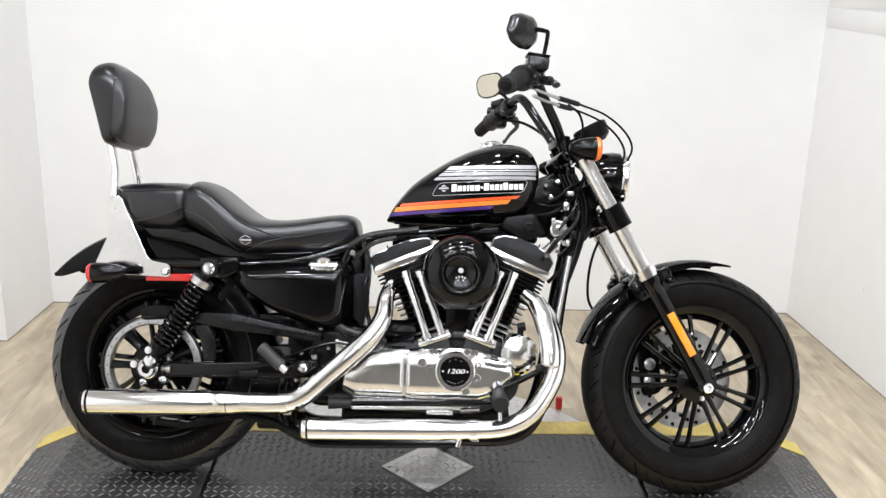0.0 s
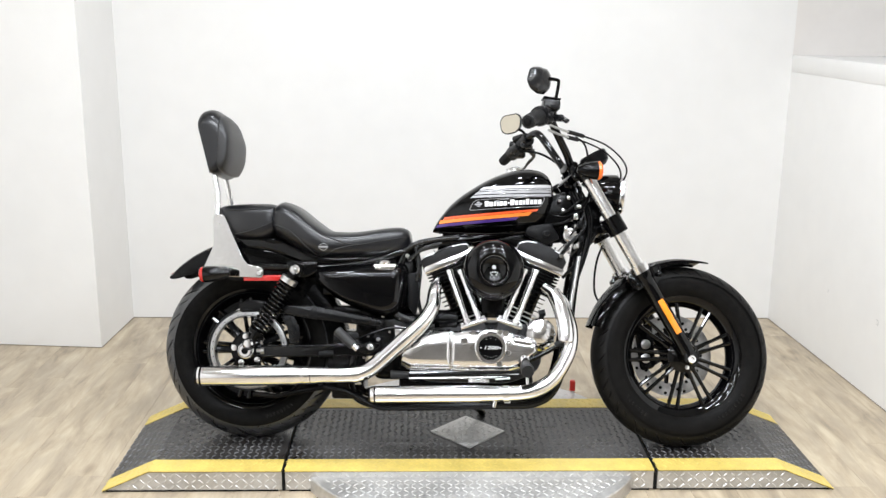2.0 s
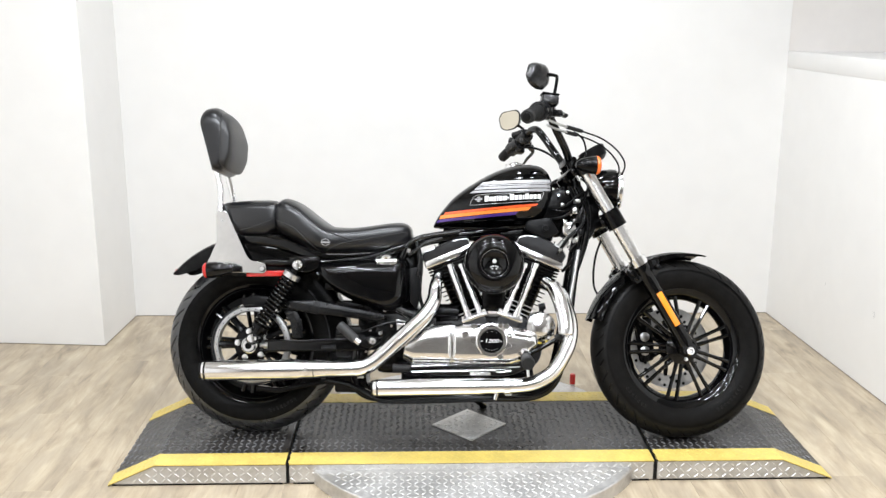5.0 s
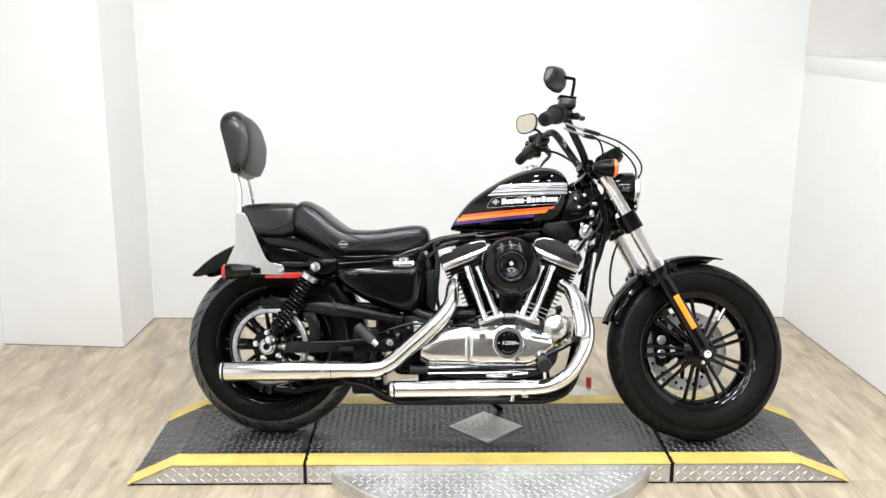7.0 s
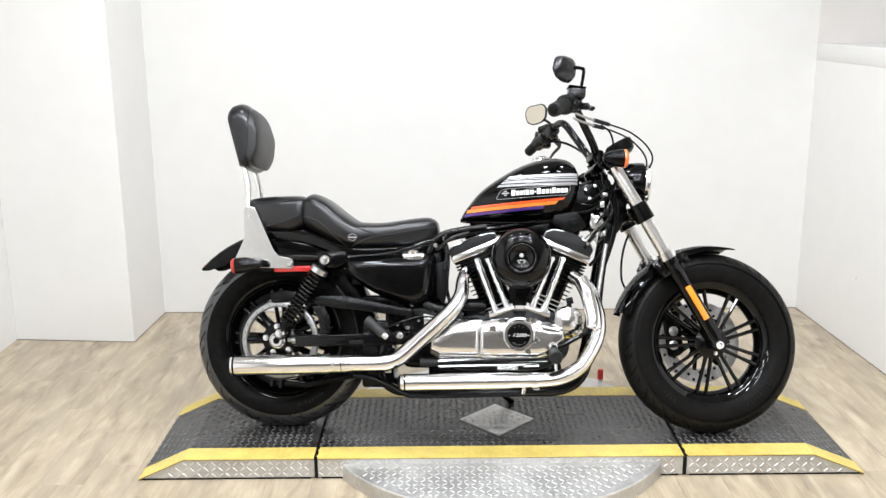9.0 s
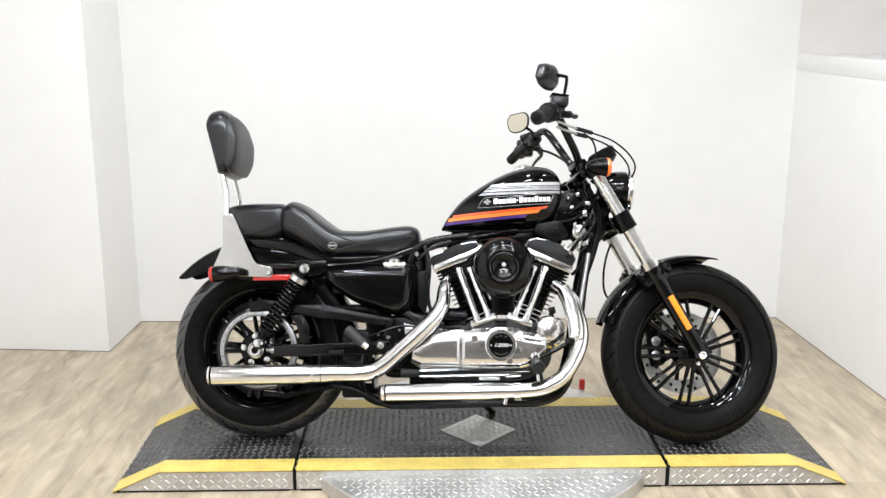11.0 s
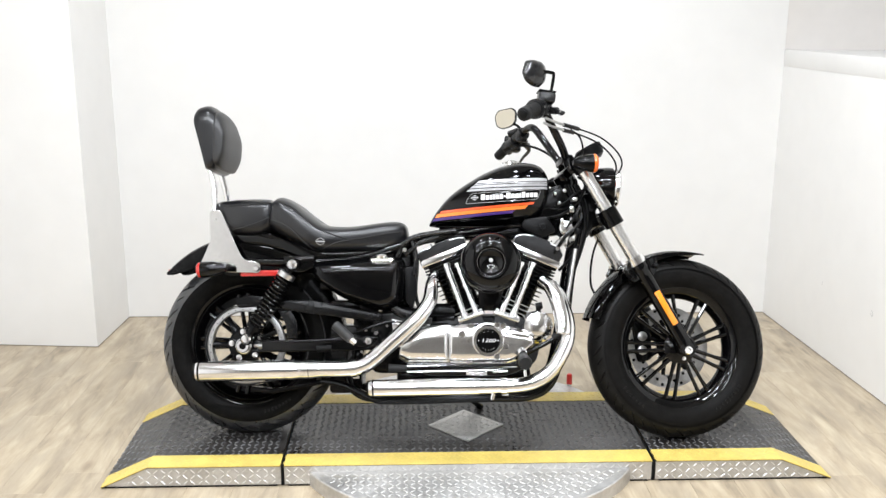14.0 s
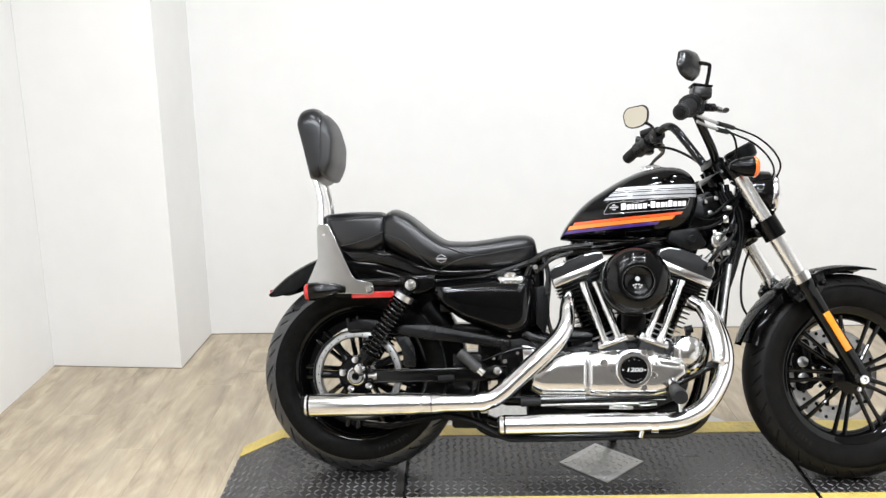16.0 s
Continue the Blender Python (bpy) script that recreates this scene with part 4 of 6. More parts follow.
for s in (-1, 1):
    side = bp("side_plate", plate(rounded([(-0.128, 0.777), (-0.091, 0.779), (-0.06, 0.712), (-0.02, 0.627), (-0.005, 0.607), (0.05, 0.597), (0.051, 0.562), (-0.13, 0.566), (-0.158, 0.59), (-0.146, 0.618), (-0.124, 0.67)], 0.014), 0.124 * s, 0.13 * s, 0.0015), DIM_CHROME, "mirror-polished backrest side plate", angle=12)
    bp("docking_knob", lathe([(0.011, 0), (0.011, 0.006), (0.008, 0.009), (0, 0.009)], (0.037, 0.13 * s, 0.578), (0, s, 0), 18), CHROME, "", side)
    bp("plate_screw", lathe([(0.004, 0), (0.004, 0.001), (0, 0.0015)], (-0.105, 0.13 * s, 0.745), (0, s, 0), 10), STEEL, "", side)
    bp("backrest_rod", tube([(-0.15, 0.08 * s, 0.97), (-0.139, 0.08 * s, 0.915), (-0.124, 0.086 * s, 0.855), (-0.12, 0.1 * s, 0.8), (-0.114, 0.12 * s, 0.74)], 0.0108, 12, 5), CHROME, "chrome backrest rod")
    sig = bp("rear_turn_signal", lathe([(0.0265, -0.135), (0.0275, -0.12), (0.026, -0.095), (0.0195, -0.068), (0.011, -0.05), (0.0, -0.047)], (0.0, 0.2 * s, 0.581), (1, 0, 0.08), 28), GLOSS, "gloss black bullet turn signal with red lens")
    bp("lens", lathe([(0, -0.152), (0.012, -0.151), (0.022, -0.147), (0.0262, -0.141), (0.0262, -0.135)], (0.0, 0.2 * s, 0.581), (1, 0, 0.08), 28), RED, "red lens", sig)
    bp("signal_stem", rod((-0.085, 0.12 * s, 0.578), (-0.085, 0.195 * s, 0.576), 0.009, 12), GLOSS, "", sig)


def interp(table, u):
    """Smooth values between the rows of a table whose first column is the place along the machine."""
    k = [row[0] for row in table]
    i = max(0, min(len(k) - 2, next((j for j in range(len(k) - 1) if u <= k[j + 1]), len(k) - 2)))
    h = k[i + 1] - k[i]
    t = max(0.0, min(1.0, (u - k[i]) / h))
    out = []
    for c in range(1, len(table[0])):
        p1, p2 = table[i][c], table[i + 1][c]
        m1 = (table[i + 1][c] - table[i - 1][c]) / (k[i + 1] - k[i - 1]) * h if i > 0 else p2 - p1
        m2 = (table[i + 2][c] - table[i][c]) / (k[i + 2] - k[i]) * h if i + 2 < len(k) else p2 - p1
        out.append((2 * t ** 3 - 3 * t * t + 1) * p1 + (t ** 3 - 2 * t * t + t) * m1 + (-2 * t ** 3 + 3 * t * t) * p2 + (t ** 3 - t * t) * m2)
    return out


def body(table, power, steps=44, n=44, dish=None):
    """A rounded body whose top, bottom and half width change along the machine."""
    rings = []
    for i in range(steps + 1):
        u = table[0][0] + (table[-1][0] - table[0][0]) * (0.5 - 0.5 * math.cos(math.pi * i / steps))
        t, b, a = interp(table, u)
        ring = superring(u, 0, (t + b) / 2, a, (t - b) / 2, power, n)
        if dish:
            ring = [(x, y, z - dish(u) * max(0, 1 - (y / (a * 0.8)) ** 2) * (1 if z > (t + b) / 2 else 0)) for x, y, z in ring]
        rings.append(ring)
    return loft(rings)


def on_body(table, power, u, w, lift=0.0008):
    """How far out the right side of such a body lies."""
    t, b, a = interp(table, u)
    z = min(0.999, abs((w - (t + b) / 2) / ((t - b) / 2)))
    return a * (1 - z ** power) ** (1 / power) + lift


# -- seats and backrest --
SEAT = [(0.07, 0.782, 0.72, 0.09), (0.078, 0.808, 0.71, 0.125), (0.092, 0.823, 0.7, 0.145), (0.113, 0.829, 0.688, 0.155), (0.154, 0.813, 0.666, 0.163), (0.216, 0.766, 0.637, 0.169), (0.268, 0.733, 0.629, 0.168),
        (0.31, 0.728, 0.629, 0.16), (0.36, 0.729, 0.631, 0.146), (0.41, 0.736, 0.633, 0.13), (0.46, 0.744, 0.637, 0.114), (0.51, 0.748, 0.643, 0.098), (0.535, 0.742, 0.65, 0.086), (0.548, 0.727, 0.66, 0.07), (0.553, 0.7, 0.675, 0.05)]
PILLION = [(-0.12, 0.797, 0.78, 0.06), (-0.113, 0.808, 0.768, 0.09), (-0.095, 0.814, 0.742, 0.11), (-0.06, 0.818, 0.697, 0.122), (-0.02, 0.821, 0.687, 0.128), (0.04, 0.822, 0.688, 0.131), (0.07, 0.82, 0.701, 0.13), (0.083, 0.812, 0.71, 0.122), (0.089, 0.795, 0.73, 0.105)]
bp("seat_pan", body([(-0.07, 0.72, 0.655, 0.09), (0.05, 0.715, 0.65, 0.1), (0.13, 0.69, 0.63, 0.105), (0.23, 0.65, 0.6, 0.11), (0.4, 0.65, 0.605, 0.105), (0.52, 0.66, 0.62, 0.075)], 5, 24, 24), GLOSS, "gloss black seat pan")
seat = bp("seat", body(SEAT, 3.2, 60, 52), LEATHER, "black leatherette solo seat")
pillion = bp("pillion_pad", body(PILLION, 4.0, 40, 52), LEATHER, "black leatherette pillion pad")


def seam(name, table, power, pts, r, mat, parent):
    line = [(u, on_body(table, power, u, w, r * 0.35), w) for u, _, w in smooth_path([(u, 0, w) for u, w in pts], 8)]
    bp(name, tube(line, r, 6, smooth=False), mat, "stitched seam", parent)


seam("seam", SEAT, 3.2, [(0.13, 0.8), (0.168, 0.783), (0.237, 0.724), (0.296, 0.698), (0.365, 0.681), (0.452, 0.696), (0.54, 0.712)], 0.0022, THREAD, seat)
seam("seam", SEAT, 3.2, [(0.085, 0.745), (0.146, 0.722), (0.205, 0.668), (0.245, 0.636)], 0.0022, THREAD, seat)
seam("seam", SEAT, 3.2, [(0.25, 0.636), (0.31, 0.666), (0.367, 0.68)], 0.0022, THREAD, seat)
seam("seam", PILLION, 4.0, [(-0.09, 0.792), (-0.03, 0.795), (0.04, 0.8), (0.08, 0.803)], 0.002, THREAD, pillion)
seam("seam", PILLION, 4.0, [(-0.06, 0.709), (0.0, 0.722), (0.06, 0.745), (0.085, 0.76)], 0.002, THREAD, pillion)


def patch(table, power, outline, lift, nu=40):
    """A thin decal that follows the body's right side. outline: four corners (u, w) low-rear, low-front, top-front, top-rear."""
    a, b, c, d = [Vector(p) for p in outline]
    bm = bmesh.new()
    rows = []
    nw = 6
    for i in range(nu + 1):
        s = i / nu
        row = []
        for j in range(nw + 1):
            t = j / nw
            p = (a * (1 - s) + b * s) * (1 - t) + (d * (1 - s) + c * s) * t
            row.append(bm.verts.new((p.x, -on_body(table, power, p.x, p.y, lift), p.y)))
        rows.append(row)
    for p, q in zip(rows, rows[1:]):
        for j in range(nw):
            bm.faces.new((p[j], q[j], q[j + 1], p[j + 1]))
    return bm


# a plain outlined badge on the seat's side
badge = [patch(SEAT, 3.2, [(0.245, 0.6685), (0.277, 0.6685), (0.277, 0.6735), (0.245, 0.6735)], 0.0012, 10)]
for s in (-1, 1):
    badge += [patch(SEAT, 3.2, [(0.249, 0.671 + s * 0.005), (0.261, 0.671 + s * 0.0115), (0.261, 0.671 + s * 0.0135), (0.247, 0.671 + s * 0.0065)], 0.0012, 8),
              patch(SEAT, 3.2, [(0.273, 0.671 + s * 0.005), (0.261, 0.671 + s * 0.0115), (0.261, 0.671 + s * 0.0135), (0.275, 0.671 + s * 0.0065)], 0.0012, 8)]
bp("badge", join(*badge), GREY_INK, "grey embroidered badge", seat)


def cushion(base, cu, cw, half, power, low=0.5, crown=2.0):
    """A cushion rounded towards both sides, more so above: base is its outline on the machine's middle line."""
    rings = []
    for i in range(29):
        h = -1 + 2 * i / 28
        q = math.sin(h * math.pi / 2)
        k = max((1 - abs(q) ** power) ** (1 / power) if abs(h) < 1 else 0, 0.12)
        arch = max((1 - abs(q) ** crown) ** (1 / crown) if abs(h) < 1 else 0, 0.12)
        rings.append([(cu + (p[0] - cu) * (0.55 + 0.45 * k), half * q, cw + (p[1] - cw) * ((low + (1 - low) * k) if p[1] < cw else (0.2 + 0.8 * arch))) for p in base])
    return loft(rings)


pad = bp("backrest_pad", cushion(rounded([(-0.15, 0.916), (-0.118, 0.916), (-0.097, 0.97), (-0.094, 1.06), (-0.112, 1.13), (-0.147, 1.156), (-0.187, 1.146), (-0.2, 1.115)], 0.03, 5), -0.14, 1.03, 0.132, 4.2, 0.6, 3.1), LEATHER, "black leatherette passenger backrest pad", angle=70)
bp("front_cushion", cushion(rounded([(-0.122, 0.928), (-0.1, 0.922), (-0.077, 0.968), (-0.073, 1.05), (-0.093, 1.116), (-0.12, 1.14)], 0.024, 5), -0.108, 1.028, 0.142, 3.4, 0.6, 2.6), LEATHER2, "matt grey-black front cushion", pad, 70)
for s in (-1, 1):
    bp("piping", tube([(-0.122, 0.112 * s, 0.94), (-0.107, 0.128 * s, 0.985), (-0.104, 0.1315 * s, 1.03), (-0.106, 0.128 * s, 1.075), (-0.12, 0.112 * s, 1.118)], 0.003, 8), THREAD, "edge piping", pad)
bp("back_shell", plate(rounded([(-0.201, 1.1), (-0.191, 1.1), (-0.147, 0.925), (-0.157, 0.925)], 0.003), -0.085, 0.085, 0.002), PLASTIC, "black back shell", pad)

# -- fuel tank --
TANK = [(0.627, 0.742, 0.732, 0.03), (0.64, 0.768, 0.73, 0.05), (0.66, 0.797, 0.729, 0.065), (0.69, 0.833, 0.729, 0.08), (0.725, 0.863, 0.729, 0.092), (0.765, 0.89, 0.729, 0.103), (0.81, 0.917, 0.729, 0.113), (0.86, 0.94, 0.73, 0.12),
        (0.915, 0.956, 0.733, 0.124), (0.96, 0.96, 0.738, 0.123), (1.0, 0.954, 0.752, 0.116), (1.025, 0.937, 0.78, 0.104), (1.039, 0.914, 0.815, 0.084), (1.046, 0.89, 0.85, 0.055)]
TP = 2.9
tank = bp("fuel_tank", body(TANK, TP, 72, 60), GLOSS, "gloss black peanut fuel tank with grey, orange and purple stripes")
bp("tank_seam", tube([(0.65, 0.045, 0.731), (0.75, 0.085, 0.728), (0.88, 0.1, 0.728), (0.98, 0.085, 0.742)], 0.004, 8), GLOSS, "", tank)
for lo, hi, mat in ((0.0, 0.0085, GREY_INK), (0.0115, 0.021, GREY_INK), (0.0235, 0.0265, LIGHT_INK), (0.029, 0.0395, LIGHT_INK)):
    left = lambda h: 0.755 + h * 1.15
    bp("grey_stripe", patch(TANK, TP, [(left(lo), 0.850 + lo), (1.036, 0.860 + lo), (1.035, 0.860 + hi), (left(hi), 0.850 + hi)], 0.0009), mat, "silver grey tank stripe", tank)
stripe = lambda u: 0.7835 + (u - 0.665) * 0.096
for name, lo, hi, mat, a, b, label in (("red_stripe", -0.0085, 0.0, RED_INK, 0.668, 0.992, "red-orange tank stripe"), ("orange_stripe", -0.0225, -0.0095, ORANGE_INK, 0.658, 0.978, "orange tank stripe"),
                                       ("purple_stripe", -0.0345, -0.0245, PURPLE_INK, 0.65, 0.945, "purple tank stripe")):
    bp(name, patch(TANK, TP, [(a + lo * 0.5, stripe(a) + lo), (b + lo * 0.9, stripe(b) + lo), (b + hi * 0.9, stripe(b) + hi), (a + hi * 0.5, stripe(a) + hi)], 0.0009), mat, label, tank)
# the maker's panel: an outlined box with plain white blocks in place of letters
frame_pts = rounded([(0.751, 0.807), (1.0, 0.8238), (1.014, 0.858), (0.772, 0.8425)], 0.012, 5)
fine = [Vector(a).lerp(Vector(b), k / 8) for a, b in zip(frame_pts, frame_pts[1:] + frame_pts[:1]) for k in range(8)]
loop = [(p[0], on_body(TANK, TP, p[0], p[1], 0.001), p[1]) for p in fine]
bp("panel_outline", tube(loop + [loop[0]], 0.00085, 5, smooth=False, caps=False), GREY_INK, "thin pale outline", tank)
base_line = lambda u: 0.8195 + (u - 0.8) * 0.062
u = 0.806
for k, wide in enumerate((0.0138, 0.012, 0.0088, 0.0062, 0.0115, 0.012, 0.0064, 0.0138, 0.0115, 0.0115, 0.006, 0.0125, 0.0115, 0.0115, 0.0115)):
    tall = 0.0195 if k in (0, 7, 11) else 0.005 if k == 6 else 0.0152
    low = 0.006 if k == 6 else 0
    bp("lettering_block", patch(TANK, TP, [(u, base_line(u) + low), (u + wide, base_line(u + wide) + low), (u + wide, base_line(u + wide) + low + tall), (u, base_line(u) + low + tall)], 0.0012, 3), WHITE_INK, "white lettering block", tank)
    u += wide + 0.0024
shield = [patch(TANK, TP, [(0.772, 0.8255), (0.798, 0.8265), (0.798, 0.8315), (0.772, 0.8305)], 0.0011, 6)]
for s in (-1, 1):
    shield.append(patch(TANK, TP, [(0.777, 0.8285 + s * 0.0045), (0.793, 0.8285 + s * 0.0045), (0.787, 0.8285 + s * 0.0095), (0.783, 0.8285 + s * 0.0095)], 0.0011, 6))
bp("shield_mark", join(*shield), GREY_INK, "plain pale grey shield", tank)
cap = bp("fuel_cap", lathe([(0.035, -0.012), (0.036, 0.004), (0.034, 0.008), (0.026, 0.011), (0.024, 0.015), (0.012, 0.019), (0, 0.02)], (0.915, 0.0, 0.951), (-0.08, 0, 1), 32), CHROME, "chrome fuel cap")
for i in range(8):
    a = radians(45 * i)
    bp("cap_lobe", lathe([(0.006, 0), (0.006, 0.008), (0.003, 0.011), (0, 0.011)], (0.915 + 0.03 * math.cos(a), 0.03 * math.sin(a), 0.953), (-0.08, 0, 1), 10), CHROME, "", cap)

# -- oil tank --
oil = bp("oil_tank", dome(rounded([(0.216, 0.58), (0.23, 0.608), (0.4, 0.62), (0.54, 0.622), (0.55, 0.575), (0.545, 0.466), (0.52, 0.436), (0.484, 0.426), (0.44, 0.436), (0.322, 0.482), (0.236, 0.544)], 0.026, 6), 0.02, 0.178, 0.048, 0.4, 16), GLOSS, "gloss black oil tank cover", angle=60)
cap2 = bp("filler_cap", dome(rounded([(0.424, 0.613), (0.432, 0.62), (0.508, 0.622), (0.516, 0.612), (0.508, 0.596), (0.478, 0.58), (0.448, 0.59)], 0.007), 0.1, 0.166, 0.012, 0.6, 6), POLISHED, "bright cast filler cap", oil, 60)
bp("cap_grip", lathe([(0.021, -0.006), (0.022, 0.008), (0.016, 0.013), (0.007, 0.014), (0, 0.012)], (0.468, 0.142, 0.618), (0, 0.15, 1), 24), CHROME, "chrome cap grip", cap2)
for k in range(5):
    bp("cap_knurl", rod((0.438 + 0.015 * k, 0.16, 0.615 - 0.002 * k), (0.441 + 0.015 * k, 0.166, 0.598 - 0.002 * (k % 2)), 0.0025, 8), CHROME, "", cap2)
bp("battery_tray", box(0.345, 0.52, 0.02, 0.13, 0.46, 0.61, 0.02), SATIN, "black battery box")
# added boxes that block the bright see-through gaps here
bp("dark_fill_boxes", join(box(0.37, 0.47, -0.1, 0.06, 0.34, 0.6, 0.01), box(0.29, 0.4, -0.1, 0.06, 0.15, 0.383, 0.01), box(0.29, 0.4, -0.1, 0.06, 0.43, 0.47, 0.008), box(0.25, 0.4, -0.1, 0.06, 0.505, 0.6, 0.01)), SATIN, "black boxes added to fill gaps behind the oil tank")
bp("engine_bracket", box(0.645, 0.74, -0.05, 0.045, 0.57, 0.7, 0.012), SATIN, "black top engine bracket")
bp("electrics_box", box(0.46, 0.575, -0.07, 0.07, 0.45, 0.69, 0.015), SATIN, "black electrics box under the seat")
# plain dark mass added to fill the space of the gearbox
bp("gearbox_case", box(0.43, 0.6, -0.12, 0.09, 0.22, 0.45, 0.03, 3), SATIN, "satin black gearbox housing")

# -- engine --
CRANK = (0.84, 0.25)
engine = bp("crankcase", plate(rounded([(0.54, 0.25), (0.55, 0.36), (0.6, 0.39), (0.7, 0.41), (0.78, 0.42), (0.92, 0.42), (1.0, 0.41), (1.02, 0.36), (1.0, 0.26), (0.9, 0.215), (0.62, 0.215)], 0.03), -0.16, 0.115, 0.012), WRINKLE, "black wrinkle-painted crankcase")
for sgn in (-1, 1):
    tilt = radians(22.5) * sgn
    turn = Matrix.Translation((CRANK[0], 0, CRANK[1])) @ Matrix.Rotation(tilt, 4, "Y")
    cyl = bp("cylinder", moved(lathe([(0.056, 0.17), (0.056, 0.37)], (0, 0, 0), (0, 0, 1), 32), turn), SATIN, "black finned cylinder")
    for i in range(11):
        s = 0.188 + 0.0158 * i
        half = 0.062 + 0.0016 * i if i < 8 else 0.081
        deep = 0.085 if i < 8 else 0.088
        bm = bmesh.new()
        ring = rounded([(-half, -deep), (half, -deep), (half, deep), (-half, deep)], 0.04 if i < 8 else 0.02, 5)
        f = bm.faces.new([bm.verts.new((p.x, p.y, s)) for p in ring])
        r = bmesh.ops.extrude_face_region(bm, geom=[f])
        bmesh.ops.translate(bm, vec=(0, 0, 0.0035 if i < 8 else 0.006), verts=[g for g in r["geom"] if isinstance(g, bmesh.types.BMVert)])
        bp("fin", moved(bm, turn), SATIN if i > 7 else ALLOY if i < 4 and sgn > 0 or i < 2 else SATIN, "", cyl)
    # cylinder head: a black block with wide fins
    head = bp("cylinder_head", moved(box(-0.07, 0.07, -0.078, 0.078, 0.35, 0.398, 0.004), turn), SATIN, "black cylinder head")
    for s in (0.357, 0.368, 0.379, 0.39):
        bp("head_fin", moved(box(-0.086, 0.086, -0.092, 0.092, s, s + 0.005, 0.0015), turn), SATIN, "", head)
    bp("plug", moved(lathe([(0.007, 0), (0.007, 0.016), (0.004, 0.02), (0, 0.021)], (0.012 * sgn, -0.088, 0.378), (0, -1, 0), 12), turn), CHROME, "", head)
    # rocker box: chrome band, chrome top casting and a black panel set in its side
    rocker = bp("rocker_box", moved(box(-0.089, 0.089, -0.094, 0.094, 0.397, 0.4235, 0.004), turn), CHROME, "chrome rocker box band")
    rise = 0.006 if sgn > 0 else -0.012
    tops = [(-0.09, 0.423), (0.085, 0.423), (0.088, 0.449 + rise / 2), (0.068, 0.463 + rise), (0.03, 0.471 + rise), (-0.03, 0.471 + rise), (-0.068, 0.464 + rise / 2), (-0.092, 0.449)]
    bp("rocker_casting", moved(plate(rounded(tops, 0.008), -0.088, 0.0875, 0.004), turn), ALLOY, "bright rocker box casting", rocker)
    inner = [(-0.088, 0.4225), (0.083, 0.4225), (0.085, 0.447 + rise / 2), (0.064, 0.461 + rise), (0.036, 0.4635 + rise), (0.026, 0.4695 + rise), (-0.028, 0.4695 + rise), (-0.038, 0.4635 + rise), (-0.068, 0.46 + rise / 2), (-0.089, 0.446)]
    bp("rocker_cover", moved(plate(rounded(inner, 0.004), -0.06, 0.0925, 0.003), turn), WRINKLE, "black wrinkle-painted rocker cover", rocker)
    for x, z in ((-0.031, 0.467), (0.031, 0.467)):
        bp("joint_slot", moved(box(x - 0.0012, x + 0.0012, -0.089, -0.07, z + rise - 0.012, z + rise + 0.01), turn), SATIN, "", rocker)
    for x in (-0.072, 0.072):
        bp("cover_bolt", moved(lathe([(0.0055, 0), (0.0055, 0.006), (0, 0.0065)], (x, -0.08, 0.452 + rise / 2), (0, 0, 1), 10), turn), CHROME, "", rocker)
for pts in (((0.757, 0.412), (0.688, 0.6)), ((0.799, 0.42), (0.727, 0.602)), ((0.873, 0.42), (0.947, 0.608)), ((0.914, 0.415), (0.985, 0.606))):
    (u0, w0), (u1, w1) = pts
    tubep = bp("pushrod_tube", rod((u0, 0.135, w0), (u1, 0.118, w1), 0.0115, 18), CHROME, "chrome pushrod tube")
    mid = lambda t: (u0 + (u1 - u0) * t, 0.135 - 0.017 * t, w0 + (w1 - w0) * t)
    bp("collar", rod(mid(0.0), mid(0.1), 0.015, 18), CHROME, "", tubep)
    bp("collar", rod(mid(0.55), mid(0.6), 0.0138, 18), CHROME, "", tubep)
    bp("collar", rod(mid(0.93), mid(1.0), 0.0145, 18), CHROME, "", tubep)
for u, w, a in ((0.773, 0.425, -20), (0.897, 0.427, 20)):
    m = Matrix.Translation((u, -0.135, w)) @ Matrix.Rotation(radians(a), 4, "Y")
    block = bp("tappet_block", moved(box(-0.036, 0.036, -0.022, 0.03, -0.058, -0.012, 0.005), m), WRINKLE, "black tappet block")
    bp("tappet_flange", moved(box(-0.046, 0.046, -0.026, 0.026, -0.012, 0.002, 0.004), m), CHROME, "chrome tappet flange", block)
    for x in (-0.038, 0.038):
        bp("flange_bolt", moved(lathe([(0.006, 0), (0.006, 0.008), (0, 0.009)], (x, 0.018, 0.002), (0, 0, 1), 10), m), CHROME, "", block)
bp("oil_pump", plate(rounded([(0.52, 0.17), (0.52, 0.25), (0.98, 0.25), (0.99, 0.18), (0.9, 0.165)], 0.02), -0.12, 0.07, 0.008), SATIN, "black lower engine mount")
bp("top_mount", box(0.66, 1.05, -0.045, 0.045, 0.685, 0.735, 0.012), SATIN, "black engine top mount under the tank")
bp("case_rail", rod((0.56, 0.15, 0.25), (0.93, 0.15, 0.256), 0.006, 10), CHROME, "chrome pipe under the case")
bp("intake", join(rod((0.78, 0.0, 0.56), (0.9, 0.0, 0.56), 0.028, 16), rod((0.84, 0, 0.57), (0.84, 0.17, 0.6), 0.04, 20), box(0.8, 0.88, -0.13, -0.02, 0.44, 0.54, 0.012)), SATIN, "black intake and carburettor body")
